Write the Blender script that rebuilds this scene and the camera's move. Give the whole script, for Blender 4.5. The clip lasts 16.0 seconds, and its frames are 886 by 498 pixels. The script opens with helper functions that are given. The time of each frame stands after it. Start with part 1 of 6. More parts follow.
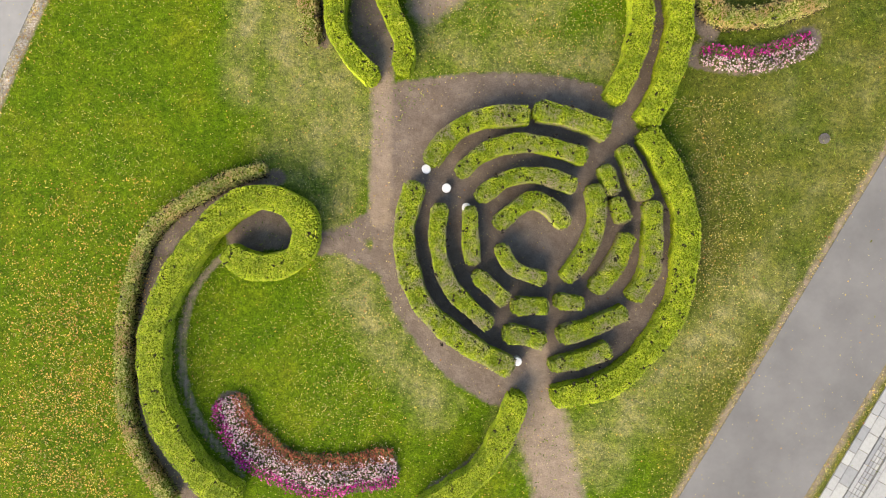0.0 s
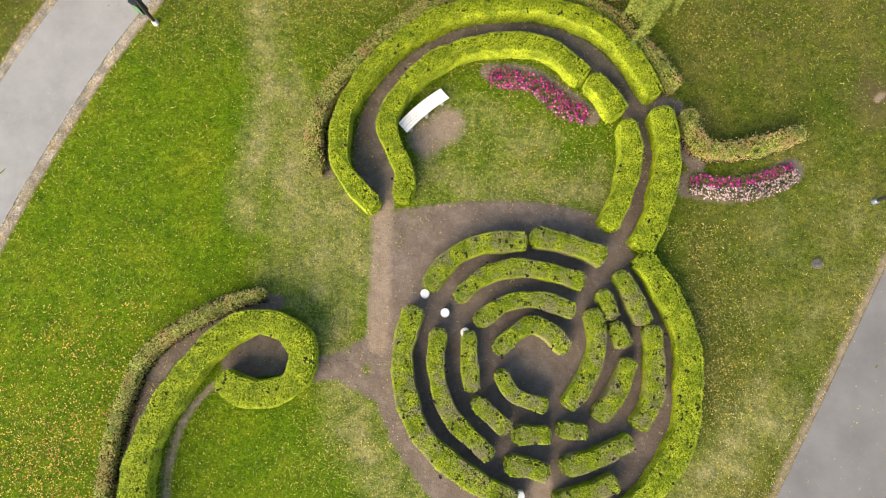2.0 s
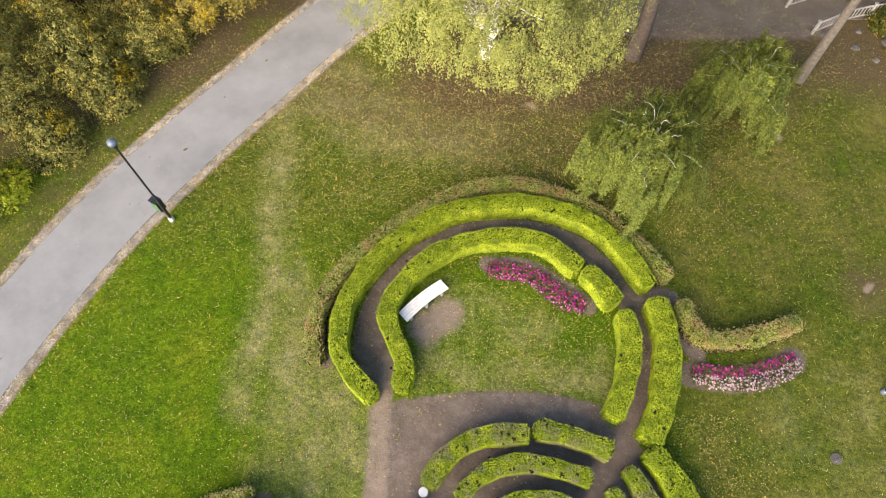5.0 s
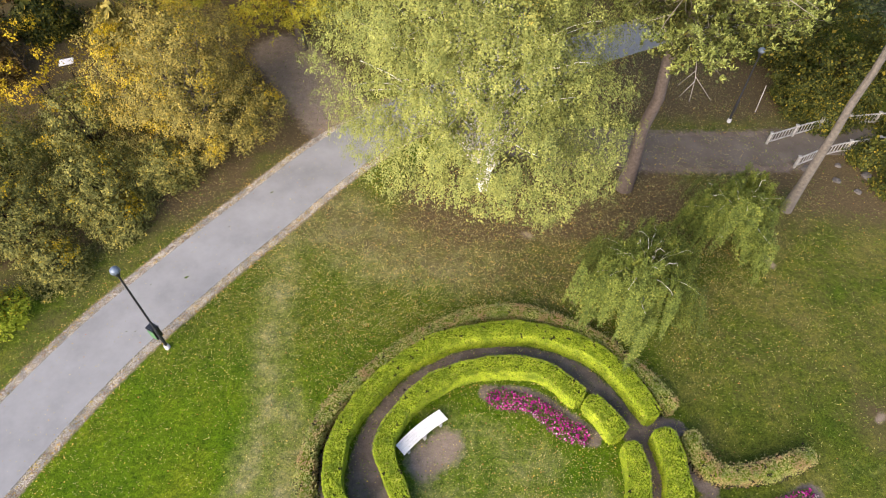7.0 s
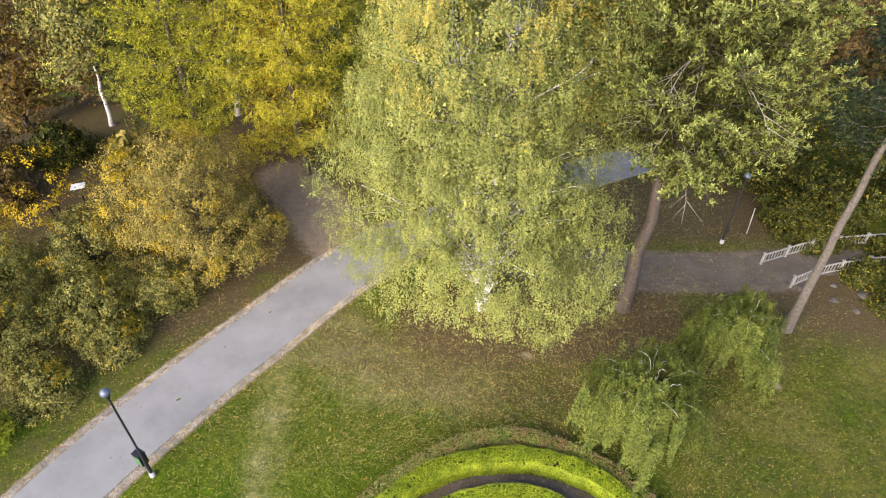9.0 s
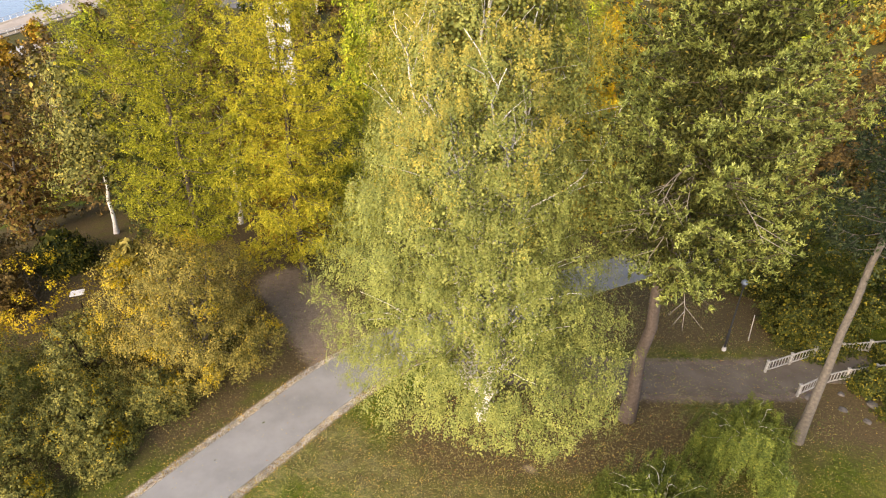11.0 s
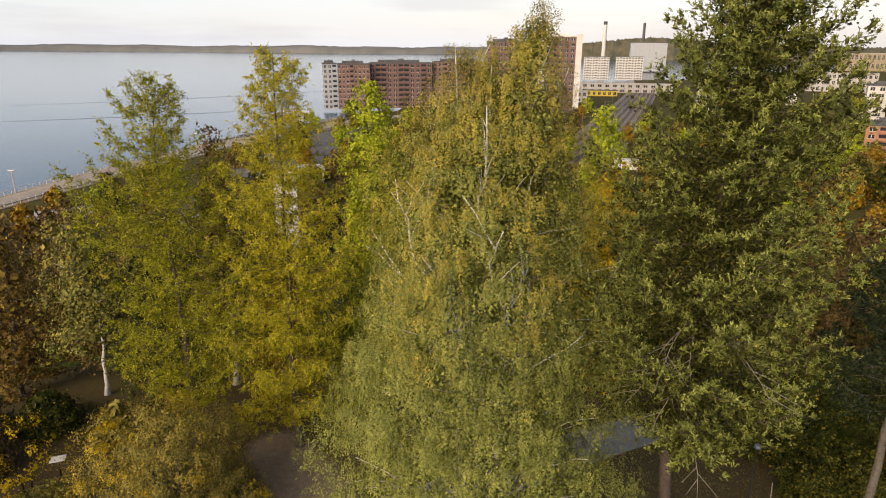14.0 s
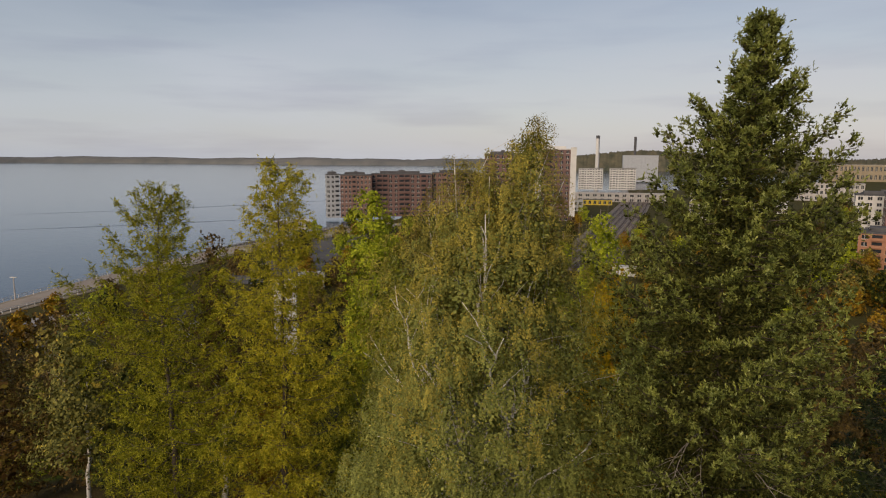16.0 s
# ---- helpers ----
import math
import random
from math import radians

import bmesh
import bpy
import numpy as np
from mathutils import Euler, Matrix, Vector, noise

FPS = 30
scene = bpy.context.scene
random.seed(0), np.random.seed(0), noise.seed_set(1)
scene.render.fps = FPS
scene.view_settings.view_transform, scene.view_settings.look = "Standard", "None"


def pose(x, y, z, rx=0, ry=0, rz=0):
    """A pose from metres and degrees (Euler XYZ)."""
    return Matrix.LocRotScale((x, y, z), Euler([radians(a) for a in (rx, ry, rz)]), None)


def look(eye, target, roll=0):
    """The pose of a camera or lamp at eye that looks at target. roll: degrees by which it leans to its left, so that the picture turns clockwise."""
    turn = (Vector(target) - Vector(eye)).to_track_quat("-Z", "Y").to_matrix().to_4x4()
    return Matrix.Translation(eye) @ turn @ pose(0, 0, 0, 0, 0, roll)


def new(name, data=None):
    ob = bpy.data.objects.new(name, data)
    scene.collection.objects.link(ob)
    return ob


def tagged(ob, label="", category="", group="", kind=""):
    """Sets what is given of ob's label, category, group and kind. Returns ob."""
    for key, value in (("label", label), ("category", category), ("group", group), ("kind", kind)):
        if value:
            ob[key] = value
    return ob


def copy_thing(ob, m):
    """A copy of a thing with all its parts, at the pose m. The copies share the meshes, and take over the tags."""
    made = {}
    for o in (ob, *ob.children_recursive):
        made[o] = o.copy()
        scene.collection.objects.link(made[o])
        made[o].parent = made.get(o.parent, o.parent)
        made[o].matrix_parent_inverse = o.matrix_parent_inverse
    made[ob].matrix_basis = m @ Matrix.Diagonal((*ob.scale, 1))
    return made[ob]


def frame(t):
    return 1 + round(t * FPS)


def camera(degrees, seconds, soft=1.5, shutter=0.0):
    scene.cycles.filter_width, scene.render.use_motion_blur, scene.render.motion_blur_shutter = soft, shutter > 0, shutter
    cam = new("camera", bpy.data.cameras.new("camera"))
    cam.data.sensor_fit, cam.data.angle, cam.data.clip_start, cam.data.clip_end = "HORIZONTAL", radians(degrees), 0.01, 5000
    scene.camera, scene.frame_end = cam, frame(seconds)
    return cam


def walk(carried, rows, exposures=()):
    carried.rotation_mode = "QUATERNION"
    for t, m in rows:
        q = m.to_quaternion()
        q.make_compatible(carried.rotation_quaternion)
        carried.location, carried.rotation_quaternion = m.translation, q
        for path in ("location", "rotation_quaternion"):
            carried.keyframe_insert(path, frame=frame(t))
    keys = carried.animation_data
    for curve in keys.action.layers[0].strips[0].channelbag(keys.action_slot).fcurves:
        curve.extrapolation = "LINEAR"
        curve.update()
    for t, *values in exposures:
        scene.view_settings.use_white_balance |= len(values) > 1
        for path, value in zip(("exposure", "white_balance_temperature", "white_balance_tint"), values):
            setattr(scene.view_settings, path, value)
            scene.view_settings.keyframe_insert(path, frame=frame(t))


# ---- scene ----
cam = camera(69.57, 16.0, soft=1.1)
H = 24.0  # height of the flying camera over the lawn
TURNS = [  # seconds and the camera's turn; it hovers in one place and tilts up
    (0.0, -1.68, 0.0, 0.0),
    (0.5, 1.103, -0.033, 0.001),
    (1.0, 3.86, -0.06, 0.006),
    (1.5, 6.658, -0.088, -0.002),
    (2.0, 9.475, -0.122, -0.019),
    (2.5, 12.313, -0.124, -0.007),
    (3.0, 15.16, -0.134, 0.047),
    (3.5, 17.971, -0.123, 0.024),
    (4.0, 20.775, -0.129, 0.029),
    (6.5, 34.824, -0.208, -0.056),
    (7.0, 37.731, -0.229, -0.079),
    (7.5, 40.58, -0.26, -0.085),
    (8.0, 43.396, -0.246, -0.116),
    (8.5, 46.06, -0.262, -0.145),
    (9.0, 48.462, -0.298, -0.18),
    (11.5, 60.421, -0.372, -0.269),
    (12.0, 62.797, -0.374, -0.283),
    (12.5, 65.172, -0.383, -0.281),
    (13.0, 67.539, -0.342, -0.304),
    (13.5, 69.898, -0.342, -0.329),
    (14.0, 72.277, -0.351, -0.34),
    (14.5, 74.642, -0.353, -0.348),
    (15.0, 76.999, -0.341, -0.351),
    (15.5, 79.381, -0.334, -0.37),
    (16.0, 81.829, -0.341, -0.387),
]
walk(cam, [(t, pose(0, 0, H, a, b, c)) for t, a, b, c in TURNS],
     exposures=[(0.0, 1.54, 7000, 12), (4.0, 1.49, 6850, 14), (6.5, 1.36, 6300, 18), (9.0, 1.34, 6170, 19), (12.5, 0.94, 7450, 16), (14.0, 0.13, 7450, 17), (16.0, -0.66, 7150, 17)])

# ---- light: thin cloud over the whole sky and a soft sun, from behind and to the left ----
SUN_AZ, SUN_EL = radians(214), radians(25)
world = bpy.data.worlds.new("sky")
scene.world = world
world.use_nodes = True
wn = world.node_tree
sky = wn.nodes.new("ShaderNodeTexSky")
sky.sky_type, sky.sun_disc = "NISHITA", False
sky.sun_elevation, sky.sun_rotation = SUN_EL, SUN_AZ
sky.air_density, sky.dust_density, sky.ozone_density = 1.0, 1.0, 1.0
# a veil of cloud, a little thicker in streaks
coord = wn.nodes.new("ShaderNodeTexCoord")
squash = wn.nodes.new("ShaderNodeMapping")
squash.inputs["Scale"].default_value = (1.2, 1.2, 5.0)
wn.links.new(coord.outputs["Generated"], squash.inputs[0])
streaks = wn.nodes.new("ShaderNodeTexNoise")
streaks.inputs["Scale"].default_value, streaks.inputs["Detail"].default_value = 1.6, 5
wn.links.new(squash.outputs[0], streaks.inputs["Vector"])
up = wn.nodes.new("ShaderNodeSeparateXYZ")
wn.links.new(coord.outputs["Generated"], up.inputs[0])
thin = wn.nodes.new("ShaderNodeMath")  # the veil thins overhead
thin.operation = "MULTIPLY_ADD"
wn.links.new(up.outputs[2], thin.inputs[0])
thin.inputs[1].default_value, thin.inputs[2].default_value = -1.9, 0.44
cover = wn.nodes.new("ShaderNodeMath")
cover.operation, cover.use_clamp = "MULTIPLY_ADD", True
wn.links.new(streaks.outputs[0], cover.inputs[0])
cover.inputs[1].default_value = 0.7
wn.links.new(thin.outputs[0], cover.inputs[2])
veil = wn.nodes.new("ShaderNodeMix")
veil.data_type = "RGBA"
# the cloud is bluer towards the lake and has low lilac banks
tint = wn.nodes.new("ShaderNodeValToRGB")
west = wn.nodes.new("ShaderNodeMapRange")
west.inputs[1].default_value, west.inputs[2].default_value = -0.6, 0.5
wn.links.new(up.outputs[0], west.inputs[0])
wn.links.new(west.outputs[0], tint.inputs[0])
tint.color_ramp.elements[0].color, tint.color_ramp.elements[1].color = (0.575, 0.68, 0.81, 1), (0.62, 0.658, 0.735, 1)
low = wn.nodes.new("ShaderNodeMapping")
low.inputs["Scale"].default_value = (2.2, 2.2, 17.0)
wn.links.new(coord.outputs["Generated"], low.inputs[0])
banks = wn.nodes.new("ShaderNodeTexNoise")
banks.inputs["Scale"].default_value, banks.inputs["Detail"].default_value = 1.5, 4
wn.links.new(low.outputs[0], banks.inputs["Vector"])
lilac = wn.nodes.new("ShaderNodeValToRGB")
lilac.color_ramp.elements[0].position, lilac.color_ramp.elements[1].position = 0.5, 0.7
lilac.color_ramp.elements[0].color, lilac.color_ramp.elements[1].color = (1, 1, 1, 1), (0.84, 0.83, 0.88, 1)
wn.links.new(banks.outputs[0], lilac.inputs[0])
cloud = wn.nodes.new("ShaderNodeVectorMath")
cloud.operation = "MULTIPLY"
wn.links.new(tint.outputs[0], cloud.inputs[0])
wn.links.new(lilac.outputs[0], cloud.inputs[1])
glow = wn.nodes.new("ShaderNodeVectorMath")
glow.operation = "SCALE"
glow.inputs[3].default_value = 10.2
wn.links.new(cloud.outputs[0], glow.inputs[0])
wn.links.new(glow.outputs[0], veil.inputs[7])
wn.links.new(cover.outputs[0], veil.inputs[0])
wn.links.new(sky.outputs[0], veil.inputs[6])
wn.links.new(veil.outputs[2], wn.nodes["Background"].inputs[0])
wn.nodes["Background"].inputs[1].default_value = 0.138
sun = new("sun", bpy.data.lights.new("sun", "SUN"))
sun.data.energy, sun.data.angle, sun.data.color = 3.3, radians(56), (1.0, 0.86, 0.66)
sun.matrix_world = look((0, 0, 50), (-math.sin(SUN_AZ), -math.cos(SUN_AZ), 50 - math.tan(SUN_EL)))


# ---- materials ----
def material(name, rough=0.8, metal=0.0):
    m = bpy.data.materials.new(name)
    m.use_nodes = True
    b = m.node_tree.nodes["Principled BSDF"]
    b.inputs["Roughness"].default_value, b.inputs["Metallic"].default_value = rough, metal
    return m, m.node_tree, b


def ramp(nt, fac, stops):
    r = nt.nodes.new("ShaderNodeValToRGB")
    while len(r.color_ramp.elements) < len(stops):
        r.color_ramp.elements.new(0.5)
    for e, (p, c) in zip(r.color_ramp.elements, stops):
        e.position, e.color = p, (*c, 1)
    nt.links.new(fac, r.inputs[0])
    return r.outputs[0]


def noise_tex(nt, scale, detail=4.0, rough=0.6):
    n = nt.nodes.new("ShaderNodeTexNoise")
    n.inputs["Scale"].default_value, n.inputs["Detail"].default_value = scale, detail
    n.inputs["Roughness"].default_value = rough
    c = nt.nodes.new("ShaderNodeTexCoord")
    nt.links.new(c.outputs["Object"], n.inputs["Vector"])
    return n.outputs[0]


def mix(nt, fac, a, b, mode="MIX"):
    m = nt.nodes.new("ShaderNodeMix")
    m.data_type, m.blend_type = "RGBA", mode
    for s, v in ((m.inputs[0], fac), (m.inputs[6], a), (m.inputs[7], b)):
        if isinstance(v, (float, int)):
            s.default_value = v
        elif isinstance(v, tuple):
            s.default_value = (*v, 1)
        else:
            nt.links.new(v, s)
    return m.outputs[2]


def bump(nt, b, height, strength, dist):
    n = nt.nodes.new("ShaderNodeBump")
    n.inputs["Strength"].default_value, n.inputs["Distance"].default_value = strength, dist
    nt.links.new(height, n.inputs["Height"])
    nt.links.new(n.outputs[0], b.inputs["Normal"])


def leaf_mat(name, stops, through_light=0.09, rough=0.6, worn=None):
    """Leaves, each of its own shade, that let some light through."""
    m, nt, b = material(name, rough)
    g = nt.nodes.new("ShaderNodeNewGeometry")
    c = ramp(nt, g.outputs["Random Per Island"], stops)
    # random leaf tone, its contrast raised to stand in for dark gaps between clumps
    patch = noise_tex(nt, 2.0, 4)
    c = mix(nt, 0.85, c, ramp(nt, patch, [(0.34, (0.22, 0.26, 0.27)), (0.66, (0.74, 0.71, 0.64))]), "OVERLAY")
    if worn:
        c = mix(nt, ramp(nt, noise_tex(nt, 1.3, 5, 0.7), [(0.46, (0, 0, 0)), (0.62, (0.85, 0.85, 0.85))]), c, worn)
    nt.links.new(c, b.inputs["Base Color"])
    b.inputs["Specular IOR Level"].default_value = 0.12
    t = nt.nodes.new("ShaderNodeBsdfTranslucent")
    nt.links.new(c, t.inputs[0])
    x = nt.nodes.new("ShaderNodeMixShader")
    x.inputs[0].default_value = through_light
    nt.links.new(b.outputs[0], x.inputs[1])
    nt.links.new(t.outputs[0], x.inputs[2])
    nt.links.new(x.outputs[0], nt.nodes["Material Output"].inputs[0])
    return m


def plain_mat(name, a, b_col, scale=6.0, rough=0.8, metal=0.0, relief=0.3, dist=0.01):
    """A surface whose colour wanders between two tones, with grain."""
    m, nt, b = material(name, rough, metal)
    n = noise_tex(nt, scale, 6, 0.65)
    nt.links.new(ramp(nt, n, [(0.3, a), (0.7, b_col)]), b.inputs["Base Color"])
    bump(nt, b, noise_tex(nt, scale * 8, 3), relief, dist)
    return m


HEDGE_LEAF = leaf_mat("hedge_leaves", [(0, (0.156, 0.23, 0.011)), (0.5, (0.224, 0.294, 0.0132)), (0.9, (0.286, 0.338, 0.0198)), (1, (0.322, 0.284, 0.0528))], worn=(0.213, 0.171, 0.121))
LONG_HEDGE_LEAF = leaf_mat("long_hedge_leaves", [(0, (0.182, 0.26, 0.0128)), (0.5, (0.25, 0.323, 0.016)), (0.9, (0.312, 0.367, 0.0224)), (1, (0.354, 0.314, 0.0768))])
HEDGE_DULL = leaf_mat("dull_hedge_leaves", [(0, (0.14, 0.175, 0.035)), (0.5, (0.25, 0.29, 0.07)), (0.85, (0.36, 0.365, 0.12)), (1, (0.40, 0.25, 0.13))], worn=(0.34, 0.20, 0.10))
# darker green below the leaves, standing for the shade in their gaps
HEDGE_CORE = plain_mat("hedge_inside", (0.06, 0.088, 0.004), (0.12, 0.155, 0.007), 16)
# twigs, near-black so that they also serve as shade in hedge holes
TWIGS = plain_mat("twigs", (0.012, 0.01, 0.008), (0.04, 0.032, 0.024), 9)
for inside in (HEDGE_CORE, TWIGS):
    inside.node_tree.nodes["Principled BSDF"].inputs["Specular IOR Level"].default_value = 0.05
BIRCH_LEAF = leaf_mat("birch_leaves", [(0, (0.162, 0.178, 0.0439)), (0.4, (0.22, 0.238, 0.0586)), (0.8, (0.264, 0.278, 0.0734)), (1, (0.33, 0.322, 0.0929))])
# yellowing top leaves, painted lighter than those below for the sun on them
BIRCH_TOP_LEAF = leaf_mat("birch_top_leaves", [(0, (0.244, 0.21, 0.0403)), (0.5, (0.324, 0.275, 0.0538)), (0.9, (0.4, 0.332, 0.0672)), (1, (0.486, 0.367, 0.0627))])
WEEP_LEAF = leaf_mat("weeping_birch_leaves", [(0, (0.053, 0.0735, 0.0127)), (0.45, (0.114, 0.147, 0.0266)), (0.9, (0.19, 0.22, 0.0462)), (1, (0.282, 0.271, 0.0462))])
FIR_LEAF = leaf_mat("fir_needles", [(0, (0.152, 0.18, 0.0383)), (0.5, (0.234, 0.262, 0.0593)), (0.85, (0.32, 0.354, 0.105)), (1, (0.426, 0.468, 0.191))], 0.12)
# old needles, darkened further to paint the shade inside the fir's crown
FIR_SHADED_OLD = leaf_mat("shaded_old_fir_needles", [(0, (0.036, 0.042, 0.011)), (0.6, (0.075, 0.08, 0.02)), (0.95, (0.12, 0.12, 0.03)), (1, (0.2, 0.15, 0.03))], 0.1)
DARK_FIR = leaf_mat("dark_fir_needles", [(0, (0.0144, 0.0252, 0.013)), (0.7, (0.036, 0.0504, 0.0216)), (1, (0.0648, 0.0792, 0.036))], 0.15)
LARCH_GOLD = leaf_mat("golden_larch_needles", [(0, (0.235, 0.214, 0.0166)), (0.4, (0.407, 0.374, 0.0272)), (0.9, (0.526, 0.475, 0.0454)), (1, (0.542, 0.382, 0.0302))])
LARCH_GREEN = leaf_mat("green_larch_needles", [(0, (0.138, 0.146, 0.0113)), (0.5, (0.292, 0.29, 0.0214)), (1, (0.456, 0.429, 0.0378))])
YELLOW_LEAF = leaf_mat("yellow_leaves", [(0, (0.346, 0.245, 0.0072)), (0.7, (0.504, 0.374, 0.0144)), (1, (0.396, 0.216, 0.0144))])
ORANGE_LEAF = leaf_mat("orange_leaves", [(0, (0.187, 0.101, 0.0144)), (0.6, (0.324, 0.18, 0.0158)), (1, (0.374, 0.274, 0.0216))])
RED_LEAF = leaf_mat("red_leaves", [(0, (0.0765, 0.0379, 0.0119)), (0.5, (0.153, 0.0884, 0.0198)), (1, (0.245, 0.203, 0.0396))])
OLIVE_LEAF = leaf_mat("olive_leaves", [(0, (0.112, 0.0958, 0.0227)), (0.45, (0.217, 0.182, 0.0431)), (0.9, (0.337, 0.272, 0.0655)), (1, (0.449, 0.305, 0.0409))])
BROWN_LEAF = leaf_mat("brown_leaves", [(0, (0.072, 0.0468, 0.018)), (0.5, (0.137, 0.0936, 0.0324)), (1, (0.23, 0.151, 0.0432))])
GREEN_LEAF = leaf_mat("bright_green_leaves", [(0, (0.175, 0.222, 0.0157)), (0.6, (0.329, 0.374, 0.0244)), (1, (0.468, 0.48, 0.0392))])
ROADSIDE_LEAF = leaf_mat("roadside_shrub_leaves", [(0, (0.0712, 0.0759, 0.0194)), (0.45, (0.159, 0.155, 0.0401)), (0.9, (0.268, 0.247, 0.0648)), (1, (0.419, 0.319, 0.0454))])
SHRUB_LEAF = leaf_mat("shrub_leaves", [(0, (0.0202, 0.0302, 0.0072)), (0.6, (0.0576, 0.0662, 0.0115)), (0.9, (0.137, 0.124, 0.0158)), (1, (0.288, 0.216, 0.0216))])
PINK = leaf_mat("pink_petals", [(0, (0.28, 0.008, 0.128)), (0.7, (0.48, 0.024, 0.256)), (1, (0.6, 0.2, 0.4))], 0.2)
WHITE_PETAL = leaf_mat("pale_pink_petals", [(0, (0.422, 0.192, 0.256)), (0.5, (0.53, 0.371, 0.397)), (1, (0.585, 0.512, 0.499))], 0.2)
RUST_PETAL = leaf_mat("rusty_red_bedding", [(0, (0.08, 0.096, 0.024)), (0.5, (0.24, 0.056, 0.04)), (1, (0.32, 0.128, 0.056))], 0.2)
BED_LEAF = leaf_mat("bedding_leaves", [(0, (0.048, 0.072, 0.016)), (1, (0.16, 0.16, 0.048))])
LITTER_RUST = leaf_mat("rusty_fallen_leaves", [(0, (0.32, 0.12, 0.04)), (0.5, (0.48, 0.288, 0.08)), (1, (0.56, 0.4, 0.064))], 0.1)
STALKS = leaf_mat("grass_stalks", [(0, (0.128, 0.192, 0.016)), (0.6, (0.24, 0.272, 0.048)), (1, (0.4, 0.368, 0.128))], 0.2)
BLADES = leaf_mat("grass_blades", [(0, (0.04, 0.088, 0.0032)), (0.5, (0.08, 0.144, 0.0064)), (1, (0.16, 0.2, 0.024))], 0.3)
LITTER = leaf_mat("fallen_leaves", [(0, (0.30, 0.22, 0.055)), (0.6, (0.45, 0.375, 0.135)), (1, (0.54, 0.48, 0.24))], 0.1)
BIRCH_BARK = plain_mat("birch_bark", (0.48, 0.44, 0.39), (0.86, 0.83, 0.77), 5)
BARK = plain_mat("bark", (0.0585, 0.0429, 0.0328), (0.136, 0.103, 0.0811), 7, relief=0.8, dist=0.03)
PALE_TWIG = plain_mat("pale_grey_twigs", (0.20, 0.175, 0.145), (0.36, 0.32, 0.27), 7)
GREY_BARK = plain_mat("grey_bark", (0.0718, 0.0608, 0.0497), (0.166, 0.144, 0.116), 7, relief=0.8, dist=0.03)
ASPHALT = plain_mat("worn_asphalt", (0.209, 0.206, 0.199), (0.31, 0.305, 0.292), 0.35, 0.85, relief=0.25, dist=0.004)
GREY_ASPHALT = plain_mat("grey_asphalt", (0.129, 0.125, 0.119), (0.187, 0.182, 0.173), 0.4, 0.85, relief=0.25, dist=0.004)
DARK_ASPHALT = plain_mat("dark_path", (0.0938, 0.0764, 0.0576), (0.158, 0.132, 0.102), 0.6, 0.9)
STONE = plain_mat("edge_stones", (0.25, 0.22, 0.19), (0.48, 0.43, 0.38), 4)
ROCK = plain_mat("rock", (0.055, 0.05, 0.042), (0.15, 0.13, 0.11), 2, relief=0.8, dist=0.05)
WHITE_PAINT = plain_mat("white_paint", (0.72, 0.70, 0.66), (0.82, 0.81, 0.78), 5, 0.5)
# worn white paint, darkened further for the shade on the rails
WORN_SHADED_PAINT = plain_mat("worn_shaded_white_paint", (0.2, 0.19, 0.165), (0.46, 0.44, 0.4), 6, 0.6)
BENCH_PAINT = plain_mat("bench_paint", (0.72, 0.69, 0.63), (0.84, 0.82, 0.77), 7, 0.5)
BLACK_METAL = plain_mat("dark_metal", (0.025, 0.027, 0.03), (0.05, 0.052, 0.055), 8, 0.45, 0.6)
LAMP_TOP = plain_mat("lamp_hood", (0.10, 0.13, 0.17), (0.16, 0.19, 0.23), 8, 0.4, 0.3)
BIN_GREEN = plain_mat("bin_green", (0.05, 0.14, 0.05), (0.09, 0.20, 0.08), 8, 0.5)
YELLOW_WALL = plain_mat("yellow_wall", (0.55, 0.42, 0.04), (0.65, 0.5, 0.06), 0.4)
for paving in (ASPHALT, GREY_ASPHALT, DARK_ASPHALT):
    paving.node_tree.nodes["Principled BSDF"].inputs["Specular IOR Level"].default_value = 0.15
RUST_GRAVEL = plain_mat("railway_gravel", (0.20, 0.165, 0.13), (0.33, 0.28, 0.225), 0.3, 0.95)
RAIL = plain_mat("rail_steel", (0.16, 0.12, 0.10), (0.30, 0.26, 0.23), 0.5, 0.5, 0.6)
VERGE = plain_mat("tan_verge", (0.26, 0.21, 0.14), (0.36, 0.30, 0.21), 0.2, 0.95)
CONCRETE = plain_mat("concrete", (0.38, 0.36, 0.34), (0.5, 0.48, 0.45), 0.5)
BRICK = plain_mat("brick_facade", (0.207, 0.122, 0.1), (0.266, 0.16, 0.132), 0.4)
BRICK_DARK = plain_mat("dark_brick_facade", (0.148, 0.0874, 0.076), (0.2, 0.118, 0.104), 0.4)
BRICK_ORANGE = plain_mat("orange_brick_facade", (0.36, 0.17, 0.10), (0.44, 0.22, 0.13), 0.4)
RENDER = plain_mat("pale_facade", (0.58, 0.57, 0.54), (0.70, 0.69, 0.66), 0.3)
GREY_FACADE = plain_mat("grey_facade", (0.34, 0.36, 0.38), (0.44, 0.46, 0.48), 0.3)
ROOF_DARK = plain_mat("dark_roof", (0.06, 0.06, 0.065), (0.12, 0.12, 0.125), 0.6)
GLASS = plain_mat("window_glass", (0.02, 0.025, 0.03), (0.05, 0.055, 0.065), 0.2, 0.1)
# distance haze is painted into this colour as a paler blue-grey
HAZED_WOOD = plain_mat("hazed_wood", (0.12, 0.13, 0.13), (0.20, 0.20, 0.19), 0.012, 0.95)
HILL_WOOD = plain_mat("hill_wood", (0.05, 0.06, 0.04), (0.17, 0.145, 0.09), 0.035, 0.95)
